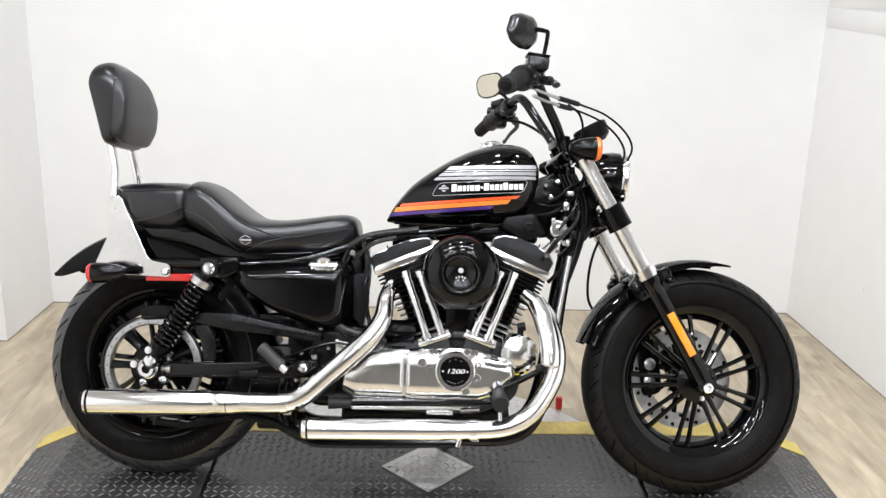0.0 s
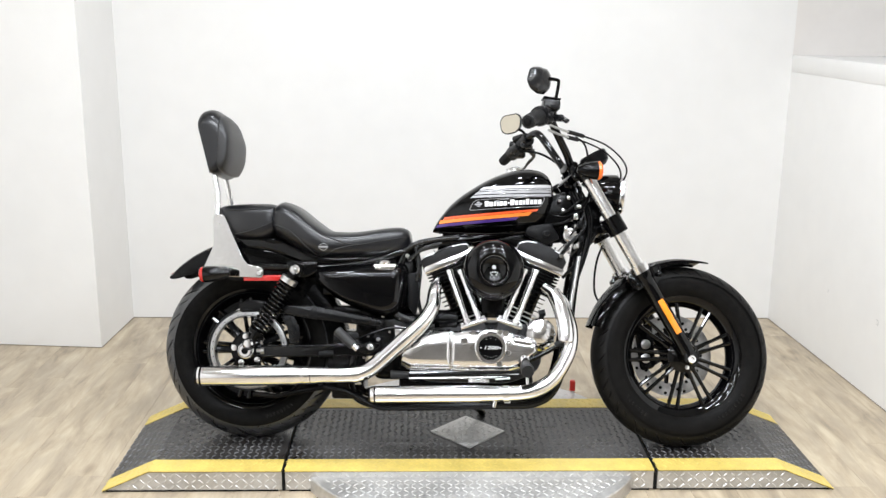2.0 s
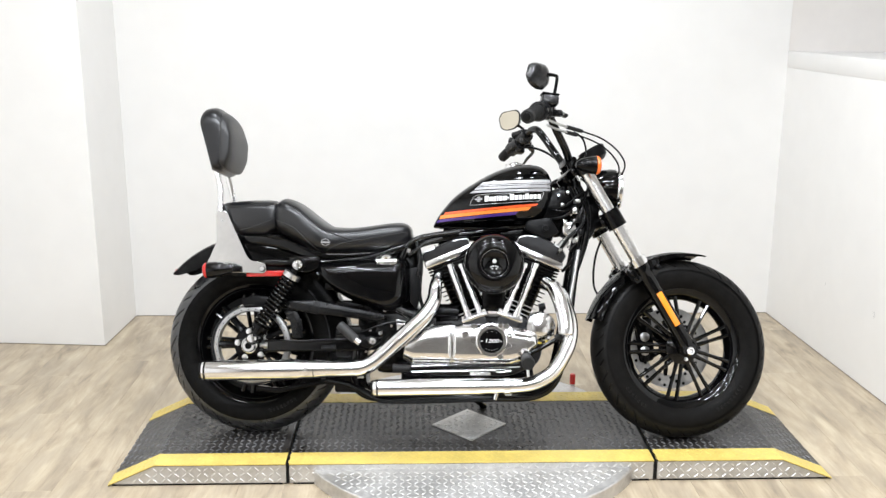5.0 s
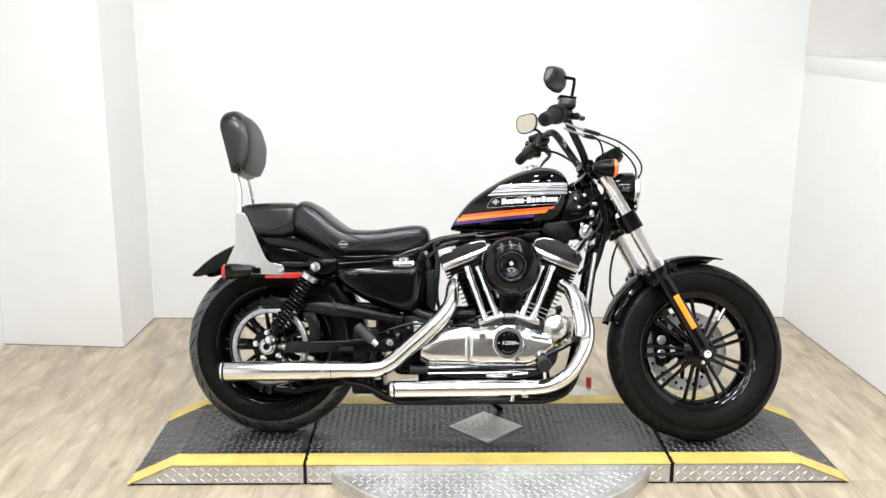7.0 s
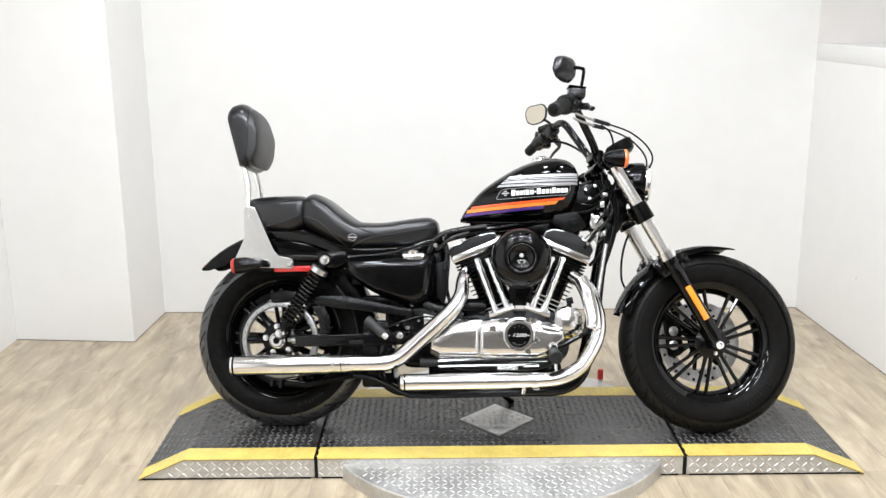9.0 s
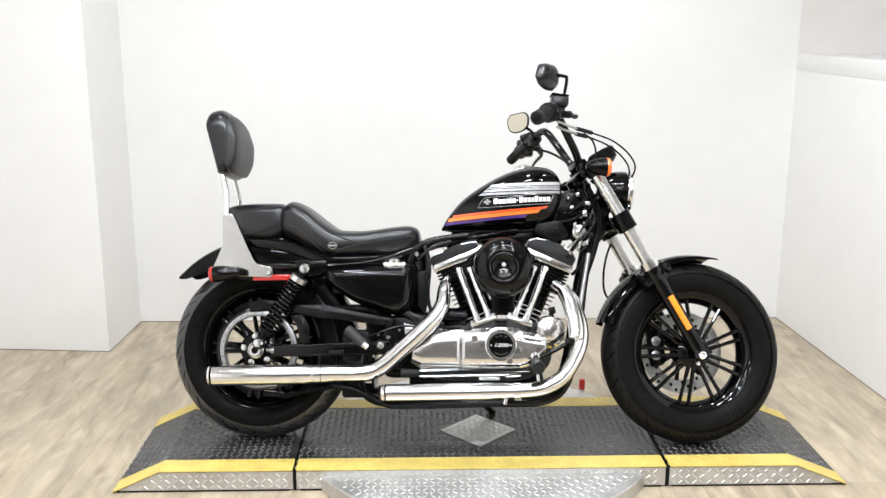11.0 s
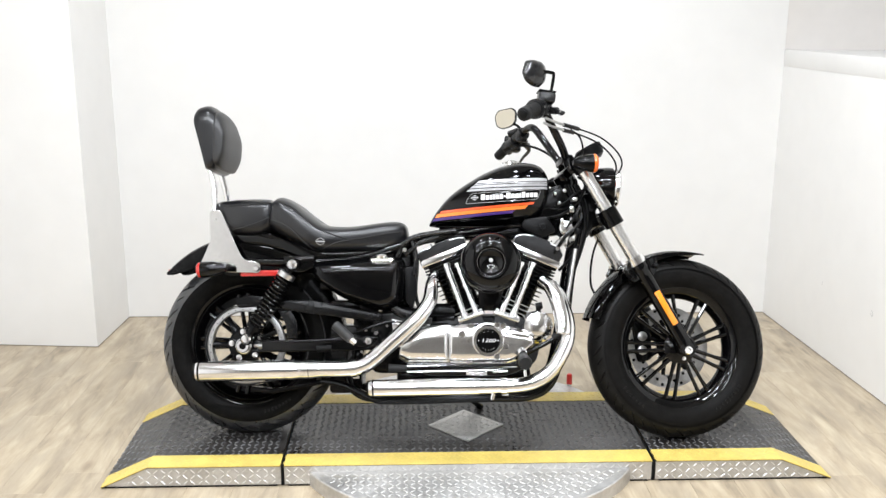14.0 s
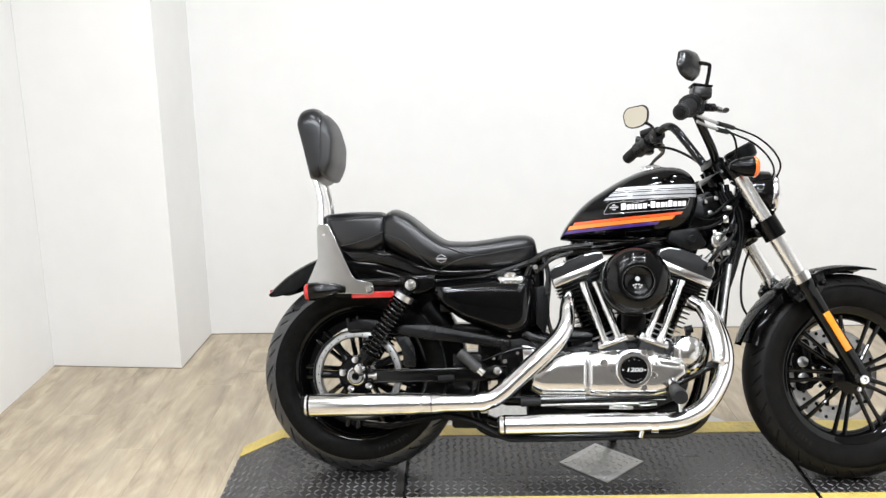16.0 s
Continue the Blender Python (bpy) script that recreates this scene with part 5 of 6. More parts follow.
air = bp("air_cleaner", lathe([(0.055, 0.15), (0.094, 0.153), (0.1, 0.165), (0.1015, 0.18), (0.1012, 0.196), (0.0985, 0.212), (0.092, 0.226), (0.083, 0.237), (0.072, 0.2445), (0.06, 0.2485), (0.051, 0.2492), (0.0475, 0.2485), (0.0452, 0.246), (0.043, 0.24), (0.037, 0.2335), (0.026, 0.229), (0.012, 0.2268), (0.0, 0.2265)], (0.839, 0, 0.604), seg=72), GLOSS, "round gloss black air cleaner cover", angle=50)
bp("backing_plate", lathe([(0.05, 0.146), (0.098, 0.147), (0.103, 0.151), (0.103, 0.156), (0.099, 0.159)], (0.839, 0, 0.602), seg=64), PLASTIC, "black backing plate", air)
# no real ring: a bright hoop stands for the reflection along the lip
bp("trim_ring", lathe([(0.0455, 0.2474), (0.0462, 0.2484), (0.0455, 0.2484), (0.045, 0.2472)], (0.839, 0, 0.604), seg=64, closed=True), POLISHED, "thin bright ring standing for the lip's highlight", air)
bp("emblem", join(lathe([(0.0075, 0.2265), (0.0065, 0.231), (0, 0.2315)], (0.839, 0, 0.611), seg=20), *[lathe([(0.0028, 0.2265), (0.0024, 0.2315), (0, 0.232)], (0.839 + x, 0, 0.604 + z), seg=10) for x, z in ((-0.011, -0.012), (-0.004, -0.009), (0.004, -0.009), (0.011, -0.012), (-0.007, -0.018), (0.007, -0.018))]), LIGHT_INK, "small pale badge of plain dots", air)

gear = bp("gear_cover", dome(rounded([(0.7, 0.392), (0.76, 0.4), (0.83, 0.405), (0.89, 0.4), (0.94, 0.384), (0.988, 0.368), (0.993, 0.335), (0.95, 0.272), (0.9, 0.256), (0.74, 0.253), (0.7, 0.256)], 0.006), 0.1, 0.183, 0.05, 0.55, 10, 0.012), CAST_CHROME, "chrome gear case cover", angle=60)
bp("cover_rib", dome(rounded([(0.895, 0.388), (0.985, 0.365), (0.985, 0.34), (0.895, 0.335)], 0.012), 0.14, 0.182, 0.018, 0.4), CHROME, "", gear, 60)
bp("timer_plinth", lathe([(0.064, 0.15), (0.064, 0.172), (0.06, 0.178), (0.053, 0.18)], (0.833, 0, 0.342), seg=48), CHROME, "", gear)
for a in (60, 180, 300):
    bp("plinth_ear", lathe([(0.011, 0.15), (0.011, 0.181), (0.008, 0.184), (0, 0.184)], (0.833 + 0.06 * math.cos(radians(a)), 0, 0.342 + 0.06 * math.sin(radians(a))), seg=18), CHROME, "", gear)
timer = bp("timer_cover", lathe([(0.053, 0.15), (0.053, 0.187), (0.049, 0.193), (0.0415, 0.193), (0.039, 0.1895), (0, 0.1895)], (0.833, 0, 0.342), seg=56), CHROME, "chrome-rimmed round timer cover", gear)
sprocket = bp("sprocket_cover", dome(rounded([(0.528, 0.275), (0.528, 0.318), (0.6, 0.386), (0.63, 0.395), (0.6995, 0.399), (0.6995, 0.256), (0.56, 0.256)], 0.006), 0.1, 0.181, 0.05, 0.52, 10, 0.014), CAST_CHROME, "chrome sprocket cover", angle=60)
for u, w in ((0.71, 0.382), (0.71, 0.27), (0.79, 0.392), (0.885, 0.392), (0.9, 0.268), (0.945, 0.29), (0.8, 0.266)):
    bp("cover_screw", lathe([(0.0062, 0), (0.0062, 0.005), (0.0035, 0.006), (0.003, 0.003), (0, 0.003)], (u, 0.158, w), seg=14), CHROME, "", gear)
for u, w in ((0.545, 0.29), (0.685, 0.385), (0.685, 0.27)):
    bp("cover_screw", lathe([(0.0062, 0), (0.0062, 0.005), (0.0035, 0.006), (0.003, 0.003), (0, 0.003)], (u, 0.155, w), seg=14), CHROME, "", sprocket)
bp("timer_face", lathe([(0.0388, 0.1893), (0.0388, 0.1902), (0, 0.1902)], (0.833, 0, 0.342), seg=48), GLOSS, "gloss black face", gear)
curve = bpy.data.curves.new("timer_text", "FONT")
curve.body, curve.size, curve.extrude, curve.align_x, curve.align_y, curve.shear = "1200", 0.0165, 0.0006, "CENTER", "CENTER", 0.2
text_ob = bpy.data.objects.new("timer_text", curve)
scene.collection.objects.link(text_ob)
text_me = bpy.data.meshes.new_from_object(text_ob.evaluated_get(bpy.context.evaluated_depsgraph_get()))
bpy.data.objects.remove(text_ob)
text_me.transform(Matrix.Translation((0.833, -0.191, 0.342)) @ Matrix.Rotation(radians(90), 4, "X") @ Matrix.Diagonal((1.5, 1, 1, 1)))
text_me.materials.append(WHITE_INK)
text = new("timer_number", text_me)
text.parent = gear
for dx in (-0.0325, 0.0325):
    bp("timer_dot", lathe([(0.0022, 0.19), (0.0022, 0.1915), (0, 0.1915)], (0.833 + dx, 0, 0.342), seg=10), WHITE_INK, "", gear)
# unreadable small writing round the face, as plain bars
for a in (62, 90, 118, 235, 253, 271, 289, 307):
    m = Matrix.Translation((0.833 + 0.0315 * math.cos(radians(a)), -0.1908, 0.342 + 0.0315 * math.sin(radians(a)))) @ Matrix.Rotation(radians(90 - a), 4, "Y")
    bp("face_mark", moved(box(-0.0022, 0.0022, -0.0006, 0.0006, -0.0007, 0.0007), m), GREY_INK, "", gear)
# raised pads, bosses and ribs cast into the two covers
bp("cast_pad", dome(rounded([(0.71, 0.298), (0.77, 0.298), (0.78, 0.27), (0.712, 0.266)], 0.008), 0.14, 0.178, 0.008, 0.5, 4), CHROME, "", gear, 60)
bp("cast_pad", dome(rounded([(0.9, 0.33), (0.96, 0.33), (0.945, 0.288), (0.9, 0.276)], 0.01), 0.13, 0.17, 0.01, 0.5, 4), CHROME, "", gear, 60)
bp("cast_pad", dome(rounded([(0.56, 0.302), (0.66, 0.302), (0.66, 0.276), (0.565, 0.274)], 0.01), 0.14, 0.175, 0.008, 0.5, 4), CHROME, "", sprocket, 60)
for a, b in (((0.545, 0.303), (0.69, 0.306)), ((0.705, 0.306), (0.772, 0.308))):
    bp("cast_rib", rod((a[0], 0.172, a[1]), (b[0], 0.176, b[1]), 0.0035, 10), CHROME, "", gear)
for u, w, v, r in ((0.745, 0.362, 0.182, 0.012), (0.775, 0.388, 0.168, 0.011), (0.883, 0.39, 0.168, 0.0115), (0.893, 0.36, 0.176, 0.009), (0.89, 0.325, 0.178, 0.012), (0.775, 0.273, 0.166, 0.01), (0.92, 0.286, 0.166, 0.0105), (0.961, 0.337, 0.17, 0.012)):
    boss = bp("cast_boss", lathe([(r, -0.02), (r, 0.006), (r * 0.8, 0.009), (r * 0.5, 0.009), (r * 0.45, 0.005), (0, 0.005)], (u, v, w), seg=20), CHROME, "", gear)
# polished backing added to brighten the dark seam between the two covers
bp("seam_filler", box(0.69, 0.709, -0.166, -0.12, 0.262, 0.392, 0.002), POLISHED, "", sprocket)
bp("corner_tab", plate(rounded([(0.505, 0.41), (0.548, 0.4), (0.545, 0.372), (0.51, 0.355)], 0.004), 0.1, 0.135, 0.003), POLISHED, "bright corner of the gearbox cover", sprocket)
bp("level_rod", rod((0.56, 0.165, 0.232), (0.9, 0.17, 0.243), 0.0045, 10), CHROME, "thin chrome rod under the case")
bp("link_clevis", join(rod((0.85, 0.175, 0.236), (0.9, 0.175, 0.24), 0.008, 10), box(0.76, 0.83, -0.19, -0.17, 0.225, 0.236, 0.002)), POLISHED, "bright brake link clevis")
filt = bp("oil_filter", lathe([(0.042, 0.06), (0.051, 0.062), (0.052, 0.135), (0.048, 0.146), (0.034, 0.15), (0.033, 0.156), (0.03, 0.158), (0, 0.158)], (0.991, 0, 0.386), (0.08, 1, 0.02), 40), POLISHED, "chrome oil filter")
for i in range(12):
    a = radians(30 * i)
    bp("filter_flute", lathe([(0.006, 0.09), (0.006, 0.143), (0.003, 0.147), (0, 0.147)], (0.991 + 0.0465 * math.cos(a), 0.0, 0.386 + 0.0465 * math.sin(a)), (0.08, 1, 0.02), 10), POLISHED, "", filt)
for k in range(6):
    a = radians(236 + 13 * k)
    m = Matrix.Translation((0.995 + 0.0545 * math.cos(a), -0.115, 0.388 + 0.0545 * math.sin(a))) @ Matrix.Rotation(-a - math.pi / 2, 4, "Y")
    bp("filter_label", moved(box(-0.0062, 0.0062, -0.026, 0.012, -0.0022, 0.0022, 0.001), m), SATIN if k in (2, 4) else YELLOW_TAPE, "black and yellow striped label", filt)
bp("oil_sender", join(rod((1.005, 0.1, 0.43), (1.01, 0.1, 0.462), 0.009, 12), rod((0.998, 0.1, 0.455), (1.02, 0.1, 0.46), 0.012, 12)), PLASTIC, "black oil pressure sender")
bp("primary_cover", plate(rounded([(0.5, 0.24), (0.52, 0.38), (0.72, 0.4), (0.95, 0.38), (1.02, 0.3), (0.95, 0.22), (0.7, 0.2)], 0.05), -0.2, -0.16, 0.015, 3), CHROME, "chrome primary cover")
bp("starter_cover", join(rod((0.62, 0.06, 0.43), (0.72, 0.06, 0.43), 0.032, 20), rod((0.66, 0.09, 0.4), (0.72, 0.1, 0.41), 0.016, 12)), SATIN, "black starter motor")

# hoses and boxes behind the oil tank
for pts, r in (([(0.486, 0.12, 0.47), (0.52, 0.13, 0.44), (0.56, 0.13, 0.425), (0.61, 0.12, 0.418)], 0.0135), ([(0.5, 0.1, 0.45), (0.54, 0.11, 0.42), (0.59, 0.11, 0.405), (0.64, 0.1, 0.402)], 0.0125),
               ([(0.545, 0.1, 0.63), (0.575, 0.1, 0.65), (0.588, 0.095, 0.6), (0.583, 0.09, 0.5), (0.6, 0.09, 0.43)], 0.0065), ([(0.57, 0.11, 0.68), (0.585, 0.11, 0.62), (0.575, 0.11, 0.56)], 0.008),
               ([(0.53, 0.12, 0.66), (0.575, 0.12, 0.69), (0.64, 0.11, 0.705), (0.72, 0.1, 0.715)], 0.008), ([(0.56, 0.12, 0.64), (0.6, 0.12, 0.672), (0.66, 0.11, 0.692)], 0.006)):
    bp("hose", tube(pts, r, 10), CONTROL, "black rubber hose")
bp("relay_box", plate(rounded([(0.545, 0.585), (0.578, 0.59), (0.59, 0.51), (0.575, 0.44), (0.55, 0.47)], 0.01), 0.07, 0.115, 0.005), PLASTIC, "black electrical box")
for u, w in ((0.487, 0.465), (0.545, 0.645), (0.465, 0.44)):
    bp("clamp_bolt", lathe([(0.008, 0), (0.008, 0.006), (0.005, 0.009), (0, 0.009)], (u, 0.13, w), seg=14), POLISHED, "")

# -- exhaust --
upper = bp("upper_muffler", lathe([(0.024, -0.13), (0.03, -0.142), (0.0335, -0.138), (0.034, -0.125), (0.0335, 0.185), (0.031, 0.195), (0.0305, 0.25), (0.028, 0.262), (0.028, 0.275)], (0, 0.21, 0.235), (1, 0, 0.028), 40), CHROME, "chrome upper muffler", angle=45)
bp("end_cap", lathe([(0.0, -0.12), (0.02, -0.12), (0.023, -0.146), (0.029, -0.15), (0.031, -0.14), (0.0, -0.125)], (0, 0.21, 0.235), (1, 0, 0.028), 32), SATIN, "dark muffler outlet", upper)
bp("rear_header", tube([(0.27, 0.21, 0.2425), (0.36, 0.21, 0.245), (0.405, 0.208, 0.252), (0.445, 0.205, 0.275), (0.5, 0.2, 0.325), (0.56, 0.195, 0.38), (0.61, 0.185, 0.43), (0.635, 0.17, 0.475), (0.64, 0.14, 0.525), (0.65, 0.09, 0.56)], [0.027, 0.027, 0.0275, 0.028, 0.028, 0.028, 0.027, 0.025, 0.022, 0.02], 24, 6), CHROME, "chrome rear exhaust pipe", angle=50)
bp("heat_shield_clamp", lathe([(0.0302, 0.2), (0.0312, 0.205), (0.0312, 0.225), (0.0302, 0.23)], (0, 0.21, 0.235), (1, 0, 0.028), 32), POLISHED, "", upper)
for d in (0.187, 0.236):
    bp("joint_ring", lathe([(0.03, d - 0.0016), (0.0322 if d < 0.2 else 0.0316, d - 0.0008), (0.0322 if d < 0.2 else 0.0316, d + 0.0008), (0.03, d + 0.0016)], (0, 0.21, 0.235), (1, 0, 0.028), 32), SATIN, "thin dark joint", upper)
bp("end_ring", lathe([(0.0338, -0.134), (0.0346, -0.133), (0.0346, -0.128), (0.0338, -0.127)], (0, 0.21, 0.235), (1, 0, 0.028), 40), SATIN, "dark ring groove", upper)
lower = bp("lower_muffler", lathe([(0.02, 0.0), (0.025, -0.008), (0.0275, -0.004), (0.0283, 0.01), (0.0283, 0.35), (0.0262, 0.362), (0.0258, 0.41), (0.0245, 0.42)], (0.445, 0.222, 0.182), (1, 0, 0.03), 40), CHROME, "chrome lower muffler", angle=45)
bp("end_cap", lathe([(0, 0.01), (0.018, 0.008), (0.02, -0.014), (0.0245, -0.014), (0.026, -0.004), (0, 0.008)], (0.445, 0.222, 0.182), (1, 0, 0.03), 32), SATIN, "dark muffler outlet", lower)
bp("end_ring", lathe([(0.0278, 0.004), (0.0289, 0.005), (0.0289, 0.009), (0.0282, 0.01)], (0.445, 0.222, 0.182), (1, 0, 0.03), 40), SATIN, "dark ring groove", lower)
bp("front_header", tube([(0.86, 0.222, 0.1945), (0.93, 0.22, 0.198), (0.985, 0.215, 0.21), (1.036, 0.208, 0.24), (1.072, 0.2, 0.29), (1.096, 0.188, 0.345), (1.1, 0.172, 0.4), (1.085, 0.152, 0.46), (1.062, 0.132, 0.51), (1.015, 0.1, 0.545)], [0.0245, 0.0245, 0.025, 0.025, 0.0245, 0.0245, 0.025, 0.025, 0.023, 0.02], 24, 6), CHROME, "chrome front exhaust pipe", angle=50)
for u, v, w, d, r in ((0.385, 0.209, 0.2475, (1, 0, 0.12), 0.0287), (0.885, 0.2215, 0.195, (1, 0, 0.04), 0.0265)):
    ring = bp("pipe_clamp", lathe([(r - 0.001, -0.011), (r + 0.0012, -0.01), (r + 0.0012, 0.01), (r - 0.001, 0.011)], (u, v, w), d, 32), POLISHED, "bright exhaust clamp")
    bp("clamp_bolt", rod((u - 0.004, v - 0.02, w - r - 0.004), (u + 0.016, v - 0.02, w - r - 0.004), 0.0042, 8), STEEL, "", ring)
bp("heat_shield", tube([(1.083, 0.2, 0.366), (1.083, 0.199, 0.374), (1.082, 0.192, 0.405), (1.074, 0.178, 0.45), (1.06, 0.16, 0.495), (1.042, 0.14, 0.53)], [0.0235, 0.0265, 0.0268, 0.0268, 0.0262, 0.025], 24, 5), CHROME, "chrome heat shield on the front pipe", angle=50)
bp("exhaust_bracket", tube([(0.27, 0.17, 0.2), (0.35, 0.17, 0.185), (0.44, 0.18, 0.145), (0.52, 0.18, 0.136), (0.85, 0.17, 0.147)], 0.0115, 10, 5), SATIN, "black exhaust bracket bar")
bp("clamp_screw", rod((0.845, 0.225, 0.15), (0.85, 0.225, 0.17), 0.007, 10), CHROME, "", lower)

# -- foot controls, stand --
peg = bp("passenger_footpeg", rod((0.318, 0.205, 0.392), (0.376, 0.215, 0.342), 0.014, 16), PEG_RUBBER, "grey ribbed rubber passenger footpeg")
for i in range(13):
    t = 0.04 + i * 0.073
    q = Vector((0.318, 0.205, 0.392)).lerp(Vector((0.376, 0.215, 0.342)), t)
    e = Vector((0.318, 0.205, 0.392)).lerp(Vector((0.376, 0.215, 0.342)), t + 0.037)
    bp("rib", rod(tuple(q), tuple(e), 0.0166, 14), PEG_RUBBER, "", peg)
bp("peg_end", rod((0.374, 0.215, 0.344), (0.39, 0.215, 0.331), 0.0115, 14), CHROME, "chrome peg end", peg)
bp("peg_mount", plate(rounded([(0.385, 0.34), (0.43, 0.358), (0.452, 0.338), (0.43, 0.315), (0.392, 0.316)], 0.012), 0.15, 0.195, 0.004), SATIN, "black footpeg mount")
bp("mount_bolt", lathe([(0.012, 0), (0.012, 0.007), (0.008, 0.011), (0, 0.012)], (0.43, 0.195, 0.337), seg=16), CHROME, "")
rider_peg = bp("rider_footpeg", tube([(0.95, 0.16, 0.3), (0.95, 0.2, 0.285), (0.952, 0.26, 0.277), (0.952, 0.285, 0.274)], [0.012, 0.018, 0.0225, 0.02], 16, 4), GRIP, "black rubber rider footpeg")
bp("peg_bracket", rod((0.935, 0.14, 0.33), (0.95, 0.19, 0.3), 0.014, 12), CHROME, "chrome peg bracket", rider_peg)
bp("feeler", rod((0.95, 0.27, 0.262), (0.952, 0.275, 0.232), 0.005, 10), CHROME, "chrome feeler", rider_peg)
pedal = bp("brake_pedal", tube([(0.925, 0.17, 0.285), (0.98, 0.178, 0.31), (1.04, 0.18, 0.342), (1.07, 0.18, 0.36)], [0.0105, 0.0085, 0.008, 0.0095], 12, 5), GLOSS, "gloss black brake pedal")
bp("pedal_pad", rod((1.05, 0.176, 0.352), (1.072, 0.18, 0.364), 0.0125, 14), GRIP, "ribbed rubber pad", pedal)
bp("brake_rod", rod((0.53, 0.185, 0.245), (0.93, 0.18, 0.262), 0.0055, 10), SATIN, "black brake rod")
bp("rod_boot", rod((0.5, 0.185, 0.245), (0.56, 0.185, 0.246), 0.016, 14, 0.011), GRIP, "black rubber boot")
bp("kickstand", tube([(0.72, -0.1, 0.16), (0.76, -0.14, 0.12), (0.812, -0.215, 0.072), (0.815, -0.235, 0.066)], [0.013, 0.011, 0.01, 0.014], 12, 5), SATIN, "black kickstand")

# -- front end, turned a little to the left --
fk0, fk1 = Vector((1.4975, 0, 0.3195)), Vector((1.128, 0, 0.948))
fdir = (fk1 - fk0).normalized()
for s in (-1, 1):
    at = lambda d, v=0.11 * s: (fk0.x + fdir.x * d, v, fk0.z + fdir.z * d)
    leg = sp("fork_leg", tube([at(-0.03), at(0.0), at(0.05), at(0.15), at(0.27), at(0.3), at(0.335)], [0.022, 0.027, 0.026, 0.0255, 0.0265, 0.03, 0.03], 24, 3), GLOSS, "gloss black lower fork leg")
    sp("fork_tube", rod(at(0.33), at(0.725), 0.0228, 28), FORK_CHROME, "chrome fork tube")
    sp("fork_seal", rod(at(0.322), at(0.35), 0.0312, 28), CHROME, "bright fork seal cap", leg)
    sp("axle_boss", lathe([(0.026, -0.03), (0.026, 0.014), (0.022, 0.019), (0, 0.019)], (WB, 0.115 * s, 0.311), (0, s, 0), 24), GLOSS, "", leg)
    sp("axle_end", lathe([(0.0145, 0.014), (0.0145, 0.024), (0.012, 0.027), (0.007, 0.027), (0.006, 0.02), (0, 0.02)], (WB, 0.115 * s, 0.303), (0, s, 0), 16), CHROME, "chrome axle end", leg)
    sp("pinch_bolt", lathe([(0.007, 0.016), (0.007, 0.024), (0, 0.026)], (WB - 0.016, 0.11 * s, 0.275), (0, s, 0), 12), CHROME, "", leg)
    sp("fork_reflector", moved(box(-0.0105, 0.0105, -0.003, 0.003, -0.065, 0.065, 0.002), Matrix.Translation((at(0.147)[0], -0.1375 * s, at(0.147)[2])) @ Matrix.Rotation(math.atan2(fdir.x, fdir.z), 4, "Y")), AMBER, "amber reflector", leg)
    sp("fender_bracket", plate(rounded([(1.33, 0.6), (1.375, 0.625), (1.41, 0.59), (1.385, 0.545), (1.35, 0.56)], 0.01), 0.075 * s, 0.1 * s, 0.003), GLOSS, "black fender bracket", leg)
    mount = sp("fender_mount", plate(rounded([(1.282, 0.575), (1.3, 0.6), (1.335, 0.615), (1.372, 0.62), (1.384, 0.63), (1.396, 0.62), (1.403, 0.59), (1.392, 0.576), (1.378, 0.55), (1.36, 0.53), (1.34, 0.545), (1.318, 0.53), (1.295, 0.545)], 0.006), 0.098 * s, 0.122 * s, 0.004), GLOSS, "gloss black forked fender mount", leg)
    for u, w in ((1.392, 0.594), (1.302, 0.566), (1.318, 0.55)):
        sp("mount_bolt", lathe([(0.0085, 0), (0.0085, 0.005), (0.005, 0.008), (0, 0.008)], (u, 0.122 * s, w), (0, s, 0), 14), GLOSS, "", mount)
    sp("mount_rib", rod((1.296, 0.121 * s, 0.592), (1.345, 0.121 * s, 0.61), 0.006, 10), GLOSS, "", mount)
    # the slot is a black slab, its dark recess put into the colour
    sp("mount_slot", plate(rounded([(1.37, 0.612), (1.384, 0.618), (1.39, 0.6), (1.377, 0.594)], 0.004), 0.12 * s, 0.1232 * s, 0.001), SHADOW_GAP, "", mount)
    sp("bracket_bolt", lathe([(0.009, 0), (0.009, 0.006), (0.004, 0.009), (0, 0.009)], (1.393, 0.128 * s, 0.59), (0, s, 0), 12), SATIN, "", leg)
    sp("lower_clamp", rod(at(0.475), at(0.54), 0.034, 28), GLOSS, "gloss black fork clamp")
    sp("upper_clamp", rod(at(0.69), at(0.735), 0.03, 28), GLOSS, "gloss black fork clamp")
    sp("fork_cap", rod(at(0.735), at(0.75), 0.019, 20), SATIN, "")
    sig = sp("front_turn_signal", lathe([(0.0, -0.07), (0.01, -0.068), (0.02, -0.053), (0.028, -0.027), (0.031, -0.008), (0.031, 0.0)], (1.157, 0.2 * s, 0.927), (1, 0, 0.0), 28), SATIN, "black bullet turn signal with orange lens")
    sp("lens", lathe([(0.0312, -0.001), (0.0318, 0.006), (0.027, 0.013), (0.014, 0.017), (0, 0.018)], (1.157, 0.2 * s, 0.927), (1, 0, 0), 28), ORANGE_LENS, "orange lens", sig)
    sp("signal_stem", rod((1.13, 0.12 * s, 0.93), (1.13, 0.185 * s, 0.928), 0.009, 12), SATIN, "", sig)
lowc, upc = fk0 + fdir * 0.507, fk0 + fdir * 0.712
